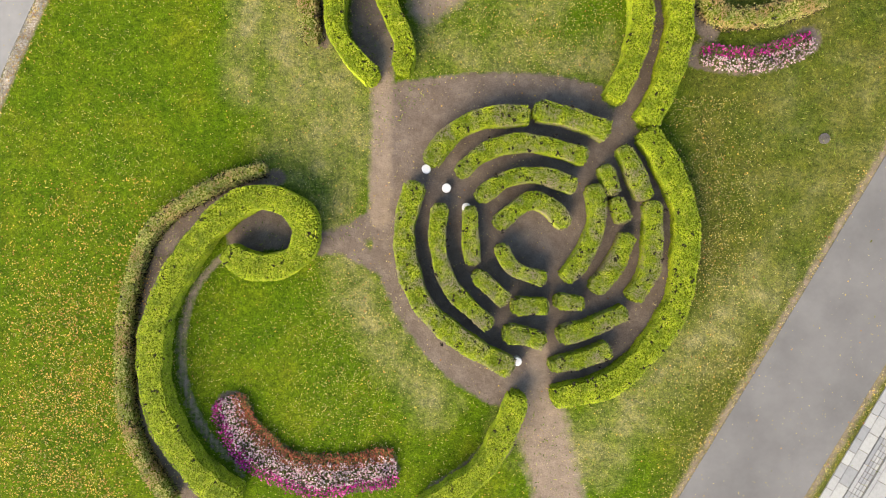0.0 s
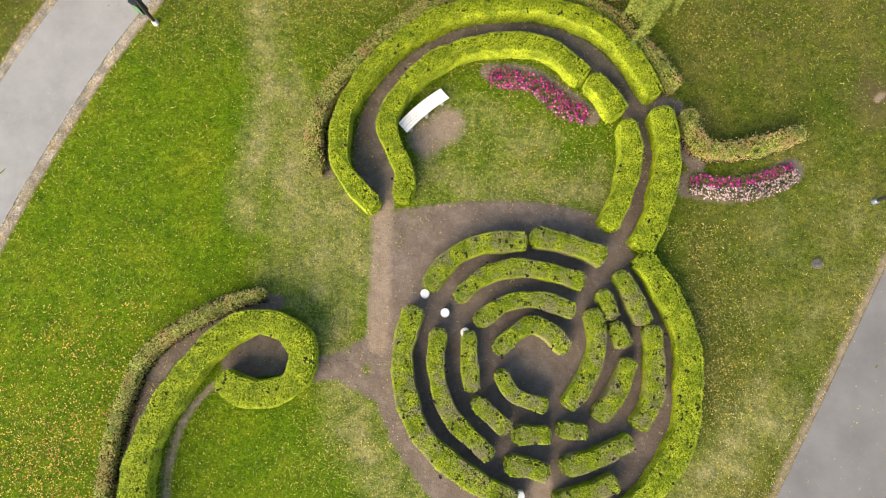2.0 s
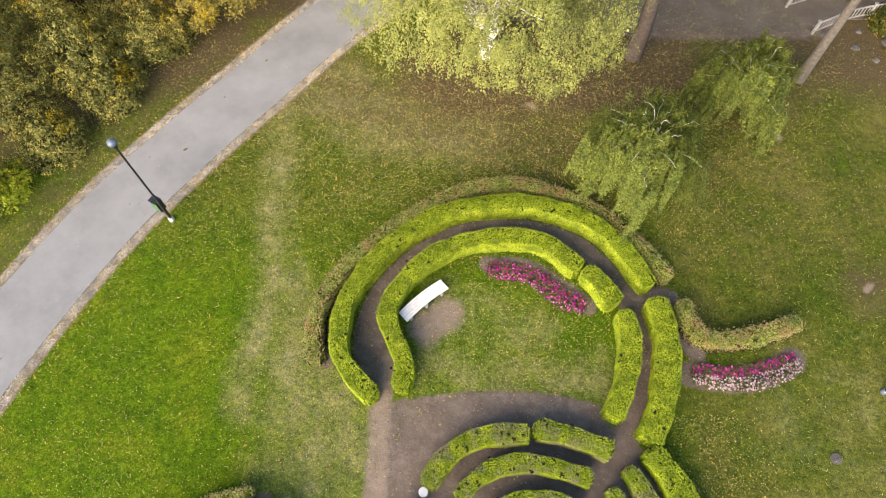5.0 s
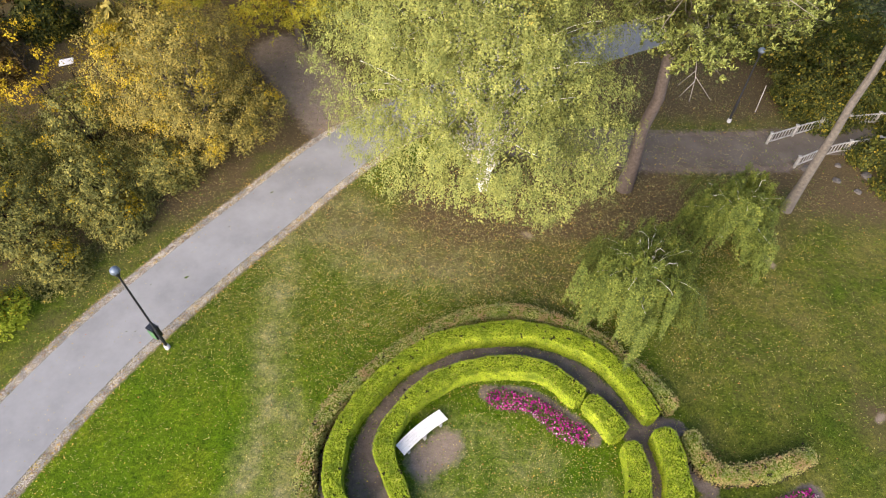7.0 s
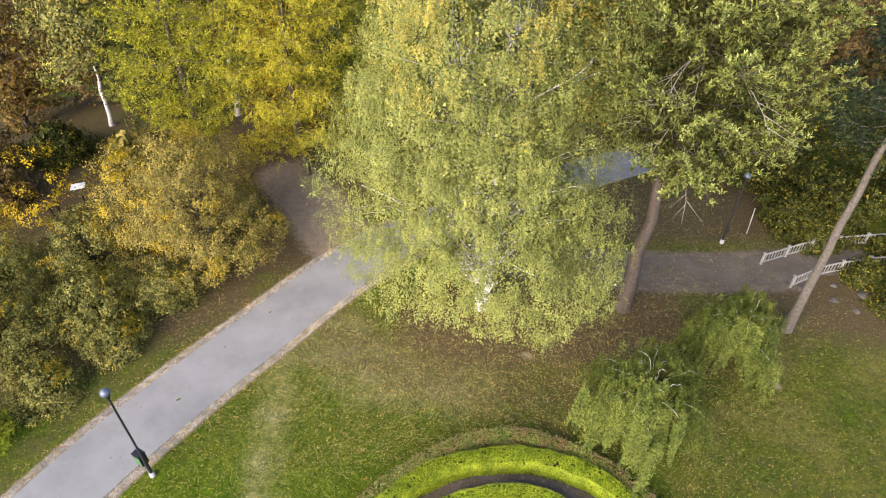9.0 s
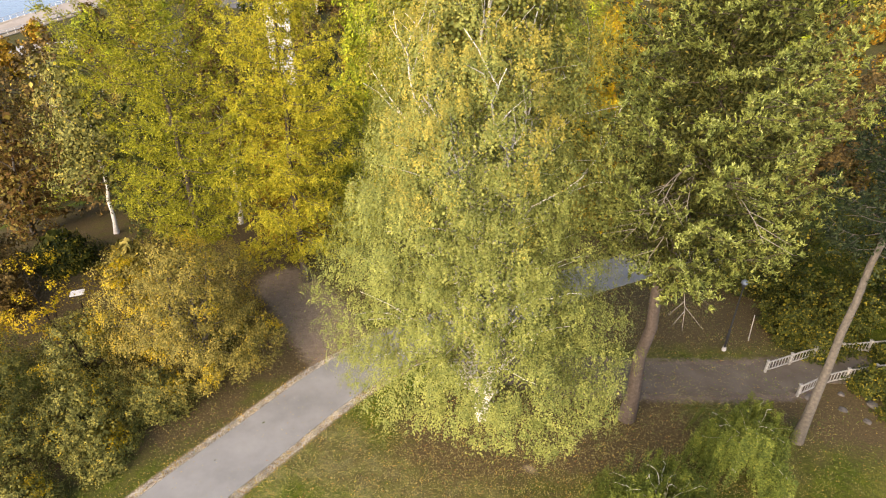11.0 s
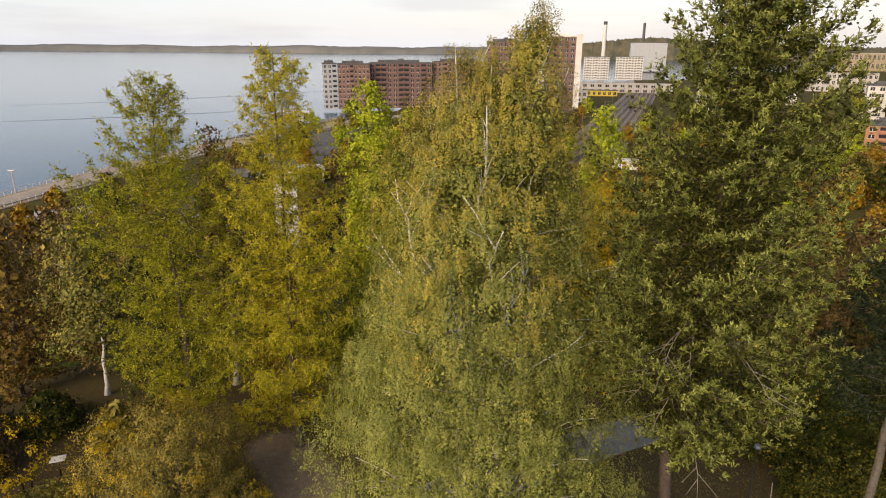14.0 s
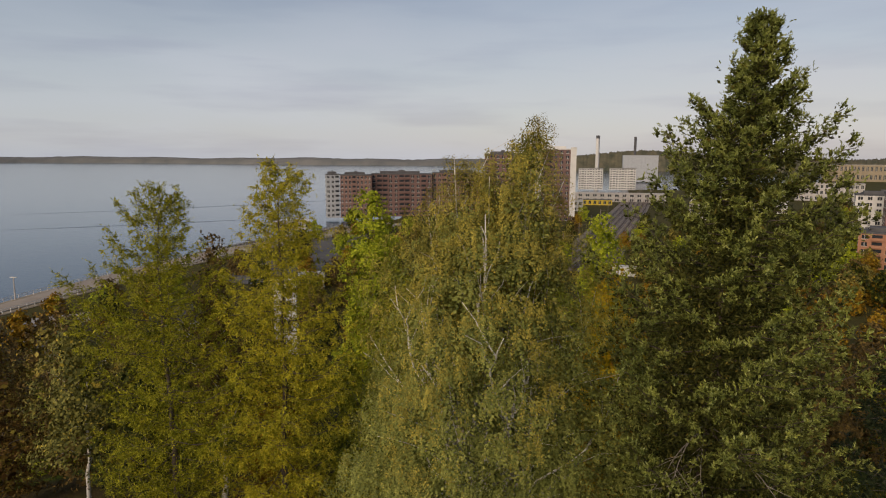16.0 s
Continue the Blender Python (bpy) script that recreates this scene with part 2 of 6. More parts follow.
BALLAST = plain_mat("rusty_ballast", (0.07, 0.05, 0.04), (0.14, 0.10, 0.08), 0.3, 0.95)
TAN_ROAD = plain_mat("tan_road", (0.34, 0.285, 0.225), (0.44, 0.375, 0.30), 0.2, 0.9)


def ground_mat():
    m, nt, b = material("lawn_and_soil", 0.95)

    def attr(name):
        a = nt.nodes.new("ShaderNodeAttribute")
        a.attribute_name = name
        return a.outputs["Fac"]

    def edge(name, lo=0.42, hi=0.58, scale=1.6, amount=0.5):
        """The mask, its border broken up by noise."""
        add = nt.nodes.new("ShaderNodeMath")
        add.operation = "MULTIPLY_ADD"
        nt.links.new(noise_tex(nt, scale, 6, 0.7), add.inputs[0])
        add.inputs[1].default_value = amount
        nt.links.new(attr(name), add.inputs[2])
        r = nt.nodes.new("ShaderNodeMapRange")
        nt.links.new(add.outputs[0], r.inputs[0])
        r.inputs[1].default_value, r.inputs[2].default_value = lo + amount * 0.5, hi + amount * 0.5
        return r.outputs[0]
    fine = noise_tex(nt, 13, 9, 0.85)
    patch = noise_tex(nt, 0.45, 5, 0.65)
    lush = ramp(nt, patch, [(0.30, (0.046, 0.095, 0.0027)), (0.5, (0.0715, 0.12, 0.0041)), (0.72, (0.113, 0.142, 0.0082))])
    dry = ramp(nt, noise_tex(nt, 0.9, 6, 0.7), [(0.3, (0.11, 0.137, 0.028)), (0.5, (0.17, 0.173, 0.06)), (0.72, (0.25, 0.23, 0.125))])
    # olive grass, painted darker for the shade that lies on the east lawn
    olive = ramp(nt, noise_tex(nt, 0.35, 5, 0.6), [(0.32, (0.046, 0.072, 0.007)), (0.5, (0.075, 0.09, 0.0135)), (0.7, (0.118, 0.114, 0.03))])
    c = mix(nt, edge("olive", 0.2, 0.8, 0.5, 0.6), lush, olive)
    c = mix(nt, edge("dry", 0.2, 0.8, 0.9, 0.7), c, dry)
    c = mix(nt, 0.9, c, ramp(nt, fine, [(0.36, (0.16, 0.18, 0.2)), (0.5, (0.5, 0.5, 0.48)), (0.64, (0.84, 0.82, 0.70))]), "OVERLAY")
    tuft = noise_tex(nt, 5.2, 4, 0.7)
    c = mix(nt, 0.85, c, ramp(nt, tuft, [(0.33, (0.52, 0.58, 0.6)), (0.5, (1, 1, 1)), (0.68, (1.42, 1.3, 1.1))]), "MULTIPLY")
    c = mix(nt, 0.75, c, ramp(nt, noise_tex(nt, 1.9, 7, 0.75), [(0.34, (0.26, 0.3, 0.28)), (0.66, (0.72, 0.68, 0.58))]), "OVERLAY")
    litter = ramp(nt, noise_tex(nt, 9, 8, 0.8), [(0.3, (0.048, 0.036, 0.019)), (0.55, (0.10, 0.074, 0.036)), (0.75, (0.205, 0.145, 0.062))])
    c = mix(nt, edge("litter", 0.25, 0.75, 1.2, 0.8), c, litter)
    soil = ramp(nt, noise_tex(nt, 1.1, 9, 0.78), [(0.3, (0.106, 0.081, 0.064)), (0.5, (0.154, 0.121, 0.096)), (0.7, (0.226, 0.181, 0.145))])
    c = mix(nt, edge("soil", 0.36, 0.62, 3.8, 1.0), c, soil)
    sand = ramp(nt, noise_tex(nt, 2.4, 8, 0.75), [(0.3, (0.185, 0.138, 0.10)), (0.7, (0.30, 0.237, 0.178))])
    c = mix(nt, edge("sand", 0.3, 0.75, 3.2, 1.0), c, sand)
    grit = noise_tex(nt, 26, 3, 0.7)
    c = mix(nt, 0.5, c, ramp(nt, grit, [(0.36, (0.6, 0.6, 0.6)), (0.64, (1.35, 1.33, 1.28))]), "MULTIPLY")
    b.inputs["Specular IOR Level"].default_value = 0.08
    nt.links.new(c, b.inputs["Base Color"])
    bump(nt, b, tuft, 0.5, 0.06)
    return m


def water_mat():
    m, nt, b = material("lake_water", 0.12)
    b.inputs["Base Color"].default_value = (0.022, 0.068, 0.135, 1)
    b.inputs["IOR"].default_value = 1.33
    bump(nt, b, noise_tex(nt, 0.35, 5, 0.6), 0.2, 0.3)
    return m


GROUND, WATER = ground_mat(), water_mat()
WAKE = plain_mat("ruffled_water", (0.02, 0.055, 0.095), (0.035, 0.075, 0.12), 0.05, 0.3, relief=0.6, dist=0.4)


# ---- mesh helpers ----
def mesh_of(name, verts, faces, mats, index=None, smooth=False):
    """A mesh from arrays; faces all have the same number of corners."""
    verts, faces = np.asarray(verts, np.float32), np.asarray(faces, np.int32)
    me = bpy.data.meshes.new(name)
    n, k = faces.shape
    me.vertices.add(len(verts))
    me.vertices.foreach_set("co", verts.ravel())
    me.loops.add(n * k)
    me.loops.foreach_set("vertex_index", faces.ravel())
    me.polygons.add(n)
    me.polygons.foreach_set("loop_start", np.arange(0, n * k, k, dtype=np.int32))
    for m in mats:
        me.materials.append(m)
    if index is not None:
        me.polygons.foreach_set("material_index", np.asarray(index, np.int32))
    me.polygons.foreach_set("use_smooth", np.full(n, smooth))
    me.update(calc_edges=True)
    return me


def thing(name, data, label, category, at=(0, 0, 0), turn=0.0, group="", kind=""):
    ob = new(name, data)
    ob.matrix_basis = pose(*at, 0, 0, turn)
    return tagged(ob, label, category, group, kind)


def part(name, data, parent, label=""):
    ob = new(name, data)
    ob.parent = parent
    return tagged(ob, label)


class Geo:
    """Gathers quads of several materials into one mesh."""

    def __init__(self):
        self.v, self.f, self.m, self.n = [], [], [], 0

    def add(self, v, f, mat=0):
        v, f = np.asarray(v, float), np.asarray(f, int)
        self.v.append(v)
        self.f.append(f + self.n)
        self.m.append(np.full(len(f), mat))
        self.n += len(v)
        return self

    def box(self, lo, hi, mat=0, m=None):
        x0, y0, z0 = lo
        x1, y1, z1 = hi
        v = np.array([(x, y, z) for z in (z0, z1) for x, y in ((x0, y0), (x1, y0), (x1, y1), (x0, y1))], float)
        if m is not None:
            v = np.array([m @ Vector(p) for p in v])
        return self.add(v, [(3, 2, 1, 0), (4, 5, 6, 7), (0, 1, 5, 4), (1, 2, 6, 5), (2, 3, 7, 6), (3, 0, 4, 7)], mat)

    def tube(self, pts, radii, sides=7, mat=0):
        pts, radii = np.asarray(pts, float), np.asarray(radii, float)
        t = np.gradient(pts, axis=0)
        t /= np.linalg.norm(t, axis=1)[:, None] + 1e-9
        up = np.where(np.abs(t[:, 2:3]) < 0.95, np.array([[0, 0, 1.0]]), np.array([[1.0, 0, 0]]))
        a = np.cross(t, up)
        a /= np.linalg.norm(a, axis=1)[:, None] + 1e-9
        b = np.cross(t, a)
        ang = np.arange(sides) * 2 * np.pi / sides
        ring = a[:, None] * np.cos(ang)[None, :, None] + b[:, None] * np.sin(ang)[None, :, None]
        v = (pts[:, None] + ring * radii[:, None, None]).reshape(-1, 3)
        i, j = np.meshgrid(np.arange(len(pts) - 1), np.arange(sides), indexing="ij")
        i, j = i.ravel(), j.ravel()
        k = (j + 1) % sides
        f = np.stack([i * sides + j, (i + 1) * sides + j, (i + 1) * sides + k, i * sides + k], 1)
        self.add(v, f, mat)
        return self

    def leaves(self, p, size, rng, mat=0, ratio=0.6, hang=0.0, flat=0.0, face=None, dirs=None):
        """A leaf at each point: a kite of four corners. hang: how far its length points down; flat: how far its face looks up."""
        p = np.asarray(p, float)
        n = len(p)
        a = rng.normal(size=(n, 3))
        a[:, 2] = a[:, 2] * (1 - flat) - hang * 2.0
        a /= np.linalg.norm(a, axis=1)[:, None]
        b = np.cross(a, rng.normal(size=(n, 3)) + np.array([0, 0, 0.001]))
        if flat:
            up = np.array([0, 0, 1.0]) + rng.normal(size=(n, 3)) * (1 - flat)
            b = np.cross(a, up)
        if face is not None:
            out = face + rng.normal(size=(n, 3)) * 0.33
            a = np.cross(out, a)
            a /= np.linalg.norm(a, axis=1)[:, None] + 1e-9
            b = np.cross(out, a)
        if dirs is not None:  # needles along their twig
            a = dirs + rng.normal(size=(n, 3)) * 0.6
            a /= np.linalg.norm(a, axis=1)[:, None] + 1e-9
            b = np.cross(a, np.array([0, 0, 1.0]) + rng.normal(size=(n, 3)) * 0.7)
        b /= np.linalg.norm(b, axis=1)[:, None] + 1e-9
        s = (size * rng.uniform(0.6, 1.35, n))[:, None]
        v = np.stack([p - a * s * 0.5, p + b * s * ratio * 0.5, p + a * s * 0.5, p - b * s * ratio * 0.5], 1).reshape(-1, 3)
        return self.add(v, np.arange(4 * n).reshape(-1, 4), mat)

    def mesh(self, name, mats, smooth=False):
        return mesh_of(name, np.vstack(self.v), np.vstack(self.f), mats, np.concatenate(self.m), smooth)


def points(text):
    return np.array([[float(c) for c in p.split(",")] for p in text.split()])


def spline(p, step=0.2):
    """A smooth line through a few points, cut into even steps."""
    p = np.asarray(p, float)
    if len(p) == 2:
        fine = p[0] + (p[1] - p[0]) * np.linspace(0, 1, 60)[:, None]
    else:
        q = np.vstack([2 * p[0] - p[1], p, 2 * p[-1] - p[-2]])
        t = np.linspace(0, 1, 40, endpoint=False)[:, None]
        fine = [0.5 * (2 * b + (c - a) * t + (2 * a - 5 * b + 4 * c - d) * t ** 2 + (3 * b - a - 3 * c + d) * t ** 3)
                for a, b, c, d in zip(q, q[1:], q[2:], q[3:])]
        fine = np.vstack(fine + [p[-1:]])
    s = np.concatenate([[0], np.cumsum(np.linalg.norm(np.diff(fine, axis=0), axis=1))])
    n = max(int(s[-1] / step), 2) + 1
    u = np.linspace(0, s[-1], n)
    return np.stack([np.interp(u, s, fine[:, k]) for k in range(fine.shape[1])], 1)


def near_line(x, y, line):
    """Distance of the places x, y from a line of points."""
    d = np.full(x.shape, 1e9)
    for a, b in zip(line[:-1], line[1:]):
        ab = b - a
        t = np.clip(((x - a[0]) * ab[0] + (y - a[1]) * ab[1]) / (ab @ ab), 0, 1)
        d = np.minimum(d, np.hypot(x - a[0] - t * ab[0], y - a[1] - t * ab[1]))
    return d

# ---- the ground: one sheet from the lawn down to the lake shore and on to the horizon ----
LAKE = -20.0


def step01(v, a, b):
    t = np.clip((v - a) / (b - a), 0, 1)
    return t * t * (3 - 2 * t)


def height(x, y):
    """The hilltop garden is level; its edge falls away to the shore and the town."""
    x, y = np.asarray(x, float), np.asarray(y, float)
    r = np.hypot(x * 0.9, np.maximum(y - 8, 0)) + np.maximum(-x - 20, 0) * 0.3
    h = -17.5 * step01(r, 36, 105)
    shore = -118 + 0.17 * (y - 190) + 0.0006 * np.maximum(y - 190, 0) ** 2
    return h - 5.0 * step01(shore - x, 2, 14)


MAZE_SOIL = np.array([3.2, -0.25])
SOIL = [(p, w) for p, w in (
    ("-8.2,-0.9 -9.3,-2.0 -9.9,-3.6 -10.0,-5.0 -9.7,-6.6 -8.9,-8.0 -7.6,-9.3", 0.06),
    ("-7.4,-0.2 -6.6,0.1 -5.9,0.0", 0.75), ("-4.6,-0.5 -3.6,-0.3 -2.2,0.6", 0.45), ("-4.0,-0.4 -2.2,-1.4", 0.35), ("-1.6,5.0 1.0,5.3 3.5,5.3 5.6,4.9", 0.55), ("-1.0,3.6 0.2,4.7", 0.9), ("-2.2,0.2 -1.9,-1.0", 0.6), ("-1.5,4.8 -1.6,2.0 -1.8,-0.5", 0.75), ("-1.6,-1.2 -0.9,-3.2 0.4,-4.9 2.0,-6.0", 0.65),
    ("-2.3,5.7 -2.6,6.6 -3.0,7.6 -2.9,8.8 -2.2,10.3 -0.6,11.9 1.4,12.8 3.2,12.9 5.2,12.4 6.6,11.2 7.5,9.6", 0.42),
    ("-2.6,6.8 -2.8,8.2", 0.55),
    ("7.6,9.4 7.9,7.6 7.5,5.6 6.8,4.2", 0.45), ("8.2,9.8 9.2,9.6", 0.45),
    ("3.4,-6.0 3.5,-6.6", 0.7),
    ("-4.5,7.0 -4.4,8.5 -3.9,10.0 -2.6,11.5 -1.0,12.8 0.6,13.7 2.4,14.2 4.2,14.1 5.9,13.3 7.2,12.2 8.6,10.5", 0.25),
    ("-6.2,2.0 -7.7,1.6 -9.1,0.8 -10.3,-0.4 -11.0,-1.8 -11.3,-3.4 -11.4,-5.2 -11.2,-7.0 -10.6,-8.6 -9.6,-10.1", 0.3),
    ("9.2,9.0 9.4,8.0 10.0,7.3", 0.3), ("1.9,11.2 3.7,11.0 5.1,10.0 5.9,9.3", 0.35),
    ("9.6,6.5 11.3,6.3 12.7,6.6 13.6,7.1", 0.5), ("-8.0,-6.8 -7.5,-7.8 -6.2,-8.9 -4.5,-9.3 -2.4,-9.1", 0.7),
    ("2.9,-6.6 2.2,-8.0 1.2,-9.2 -0.2,-10.1", 0.5))]
SAND = [("-2.25,5.9 -2.32,3.0 -2.4,0.5", 0.40), ("-1.9,7.4 -2.1,6.0", 0.3), ("3.6,-4.6 3.6,-6.0", 0.35), ("3.6,-6.6 3.9,-8.0 4.6,-11.0", 0.95),
        ("-8.3,-1.0 -9.2,-2.0 -9.7,-3.4 -9.85,-5.0 -9.5,-6.6 -8.7,-8.0 -7.6,-9.0", 0.1), ("-0.6,8.4 0.2,9.0", 0.7), ("-9.8,34.0 -7.6,31.0 -6.2,28.6 -4.6,26.6", 2.0), ("17.3,10.0 17.6,10.3", 0.12), ("15.4,18.1 15.5,17.6", 0.15), ("4.1,19.5 4.4,19.3", 0.15)]


WEST_ROAD = points("-22,-6 -20.3,0 -18.5,5.0 -16.5,9.4 -14.2,13.6 -11.2,17.8 -8.5,21.2 -5.8,24.6 -2.5,27.8 2.5,30.8 8.5,34 14,36.5 20,38")
EAST_ROAD = points("1.9,-26 11.33,-10.2 18.9,2.7 24.5,12.5 31,22")
BACK_PATH = points("1.0,28.5 5,26.2 9.5,25.45 14,25.25 18.8,25.4")


def build_ground():
    def axis(a, b, fine, lo, hi):
        mid = np.arange(a, b + fine / 2, fine)
        out = [mid]
        for sign, start, end in ((-1, a, lo), (1, b, hi)):
            d, at, more = fine, start, []
            while abs(at) < abs(end) or (at - end) * sign < 0:
                d *= 1.16
                at += sign * d
                more.append(at)
            out = [np.array(more[::-1])] + out if sign < 0 else out + [np.array(more)]
        return np.concatenate(out)
    xs, ys = axis(-20, 22, 0.19, -5000, 5000), axis(-12, 32, 0.19, -3000, 5000)
    x, y = np.meshgrid(xs, ys)
    z = height(x, y)
    rough = np.random.default_rng(3).normal(size=x.shape) * 0.008
    z = z + np.where(np.hypot(x, y) < 60, rough, 0)
    v = np.stack([x, y, z], -1).reshape(-1, 3)
    ny, nx = x.shape
    i, j = np.meshgrid(np.arange(ny - 1), np.arange(nx - 1), indexing="ij")
    a = (i * nx + j).ravel()
    me = mesh_of("ground", v, np.stack([a, a + 1, a + nx + 1, a + nx], 1), [GROUND], smooth=True)
    near = (np.abs(x) < 45) & (y > -20) & (y < 60)
    soil, sand, dry, litter, olive = (np.zeros(x.shape) for _ in range(5))
    X, Y = x[near], y[near]

    def soft(d, r, w):
        return np.clip(0.5 + (r - d) / w, 0, 1)
    so = soft(np.hypot(X - MAZE_SOIL[0], Y - MAZE_SOIL[1]), 5.75, 0.7)
    for p, w in SOIL:
        so = np.maximum(so, soft(near_line(X, Y, spline(points(p), 0.6)), w, 0.5))
    so = np.maximum(so, 0.8 * soft(near_line(X, Y, spline(BACK_PATH, 0.8)), 1.75, 1.1))  # earth beside the path under the trees
    soil[near] = so
    sa = np.zeros(X.shape)
    for p, w in SAND:
        sa = np.maximum(sa, soft(near_line(X, Y, spline(points(p), 0.6)), w, 0.3 + 0.7 * w))
    verge = near_line(X, Y, spline(EAST_ROAD, 1.5))  # trodden earth beside the wide road
    sa = np.maximum(sa, 0.9 * soft(np.abs(verge - 2.15), 0.16, 0.5))
    kerb = near_line(X, Y, spline(WEST_ROAD[:-4], 1.0))  # earth between the edge stones
    sa = np.maximum(sa, 0.85 * soft(np.abs(kerb - 1.78), 0.26, 0.25))
    sand[near] = sa
    d = soft(-X, -10.5, 4) * soft(Y, 9, 6) * 0.3
    for p, w, k in (("-7.2,19 -7.3,14 -6.8,10 -7.6,5.5", 0.6, 0.9), ("-4.4,5.0 -4.0,1 -3.0,-3 -0.4,-6.5", 1.0, 0.7), ("-0.5,6.8 3,6.4 6,6.4", 1.1, 0.6), ("2.9,-7.5 6,-8.5", 1.1, 0.85), ("-6,10 -5.5,5", 1.1, 0.8), ("-4.6,7 -3.2,3.5", 1.0, 0.9), ("-6,21 -3,18.5 1,18", 2.0, 0.75), ("0.5,9.2 3.5,8.2", 1.6, 0.45), ("-5.8,3.2 -4.2,2.2", 1.4, 0.6), ("6,-8 12,-2", 1.3, 0.65)):
        d = np.maximum(d, k * soft(near_line(X, Y, points(p)), w, 2.0))
    dry[near] = d
    li = np.zeros(X.shape)
    # real litter, and at 13,15 and 14,13.5 a darkening painted for lawn shade
    for p, w, k in (("1,21.5 10,22", 3.2, 1.0), ("-6.5,21 -1,18.5 6,17", 2.6, 0.5), ("13,15 19,12", 3.5, 0.22), ("11,20.5 17,22", 3.2, 0.6), ("9,31 18,31", 3.2, 1.1), ("-13,24 -22,20", 4.5, 0.75), ("-9,38 10,42", 9.0, 0.9), ("-32,44 -12,40", 9.0, 0.7), ("-30,32 -18,30", 5.0, 0.8), ("20,24 30,22", 4.0, 0.9), ("-17.5,20 -24,14", 3.0, 0.6), ("14,13.5 20,17", 4.5, 0.3), ("-19,10 -16.5,15.2 -13.5,19.4 -10.7,23", 1.0, 0.6), ("17.4,10.2 18.6,10.0", 0.9, 0.9), ("-10,27 -6,27.5", 2.5, 1.0)):
        li = np.maximum(li, k * soft(near_line(X, Y, points(p)), w, 4.0))
    litter[near] = li
    litter[~near] = 0.55
    olive[~near] = 1.0
    olive[near] = 0.6 * soft(-Y, -11.5, 6.0)
    olive[near] = np.maximum(olive[near], np.maximum(soft(-X, -8.5, 4.0) * (0.85 + 0.15 * soft(Y, 6.5, 5)), 0.8 * soft(near_line(X, Y, points("-6,22 0,18 8,17 13,14")), 3.0, 5.0)))
    for name, data in (("soil", soil), ("sand", sand), ("dry", dry), ("litter", litter), ("olive", olive)):
        me.attributes.new(name, "FLOAT", "POINT").data.foreach_set("value", data.astype(np.float32).ravel())
    thing("ground", me, "green lawn with dry patches, bare soil and fallen leaves", "ground", kind="structure")


build_ground()


def sheet(line, width, lift, mat, name, step=0.5, across=5, thick=0.06, ragged=0.0):
    """A road that follows the ground, with a little thickness; ragged: how far its edges wander."""
    c = spline(line, step)
    t = np.gradient(c, axis=0)
    t /= np.linalg.norm(t, axis=1)[:, None]
    nrm = np.stack([-t[:, 1], t[:, 0]], 1)
    o = np.linspace(-0.5, 0.5, across) * width
    wander = np.random.default_rng(12).normal(size=(len(c), across)) * ragged * (np.abs(o) > 0.45 * width)
    p = c[:, None] + nrm[:, None] * (o[None, :] + wander)[..., None]
    z = height(p[..., 0], p[..., 1]) + lift
    top = np.concatenate([p, z[..., None]], -1)
    edge = top[:, [0, -1]] - np.array([0, 0, thick])
    v = np.concatenate([edge[:, :1], top, edge[:, 1:]], 1)
    n, k = v.shape[:2]
    i, j = np.meshgrid(np.arange(n - 1), np.arange(k - 1), indexing="ij")
    a = (i * k + j).ravel()
    return mesh_of(name, v.reshape(-1, 3), np.stack([a, a + k, a + k + 1, a + 1], 1), [mat])


thing("road_west", sheet(WEST_ROAD, 3.1, 0.02, ASPHALT, "road"), "worn pale grey asphalt park road", "road", kind="structure")
thing("road_east", sheet(EAST_ROAD, 4.1, 0.02, GREY_ASPHALT, "road"), "wide grey asphalt road beside the lawn", "road", kind="structure")
thing("path_north", sheet(BACK_PATH, 2.35, 0.035, DARK_ASPHALT, "path", 0.35, ragged=0.1), "dark gravel path under the trees", "path", kind="structure")


def stone_strip(line, offset, width, seed, label, until=None):
    """Small rounded stones set close along a road's edge, too small to count."""
    rng = np.random.default_rng(seed)
    c = spline(line, 0.06)
    t = np.gradient(c, axis=0)
    t /= np.linalg.norm(t, axis=1)[:, None]
    nrm = np.stack([-t[:, 1], t[:, 0]], 1)
    n = len(c) * 17
    k = rng.integers(0, len(c), n)
    o = offset + rng.uniform(-0.5, 0.5, n) * width * (0.7 + 0.3 * rng.random(n))
    p = c[k] + nrm[k] * o[:, None] + rng.normal(size=(n, 2)) * 0.02
    s = rng.uniform(0.016, 0.034, n)
    z = height(p[:, 0], p[:, 1])
    ang = rng.uniform(0, 6.28, n)
    ring = np.array([(1, 0), (0.2, 0.9), (-1, 0.1), (-0.1, -0.8)])
    ca, sa = np.cos(ang)[:, None], np.sin(ang)[:, None]
    rx, ry = ring[None, :, 0] * ca - ring[None, :, 1] * sa, ring[None, :, 0] * sa + ring[None, :, 1] * ca
    low = np.stack([p[:, :1] + rx * s[:, None], p[:, 1:] + ry * s[:, None], np.repeat(z[:, None] - 0.01, 4, 1)], -1)
    top = np.stack([p[:, :1] + rx * s[:, None] * 0.6, p[:, 1:] + ry * s[:, None] * 0.6, np.repeat((z + s * 0.9)[:, None], 4, 1)], -1)
    v = np.concatenate([low, top], 1).reshape(-1, 3)
    b = np.arange(n)[:, None, None] * 8
    f = (b + np.array([(4, 5, 6, 7), (0, 1, 5, 4), (1, 2, 6, 5), (2, 3, 7, 6), (3, 0, 4, 7)])[None]).reshape(-1, 4)
    thing("edge_stones", mesh_of("edge_stones", v, f, [STONES]), label, "stones", kind="stuff")


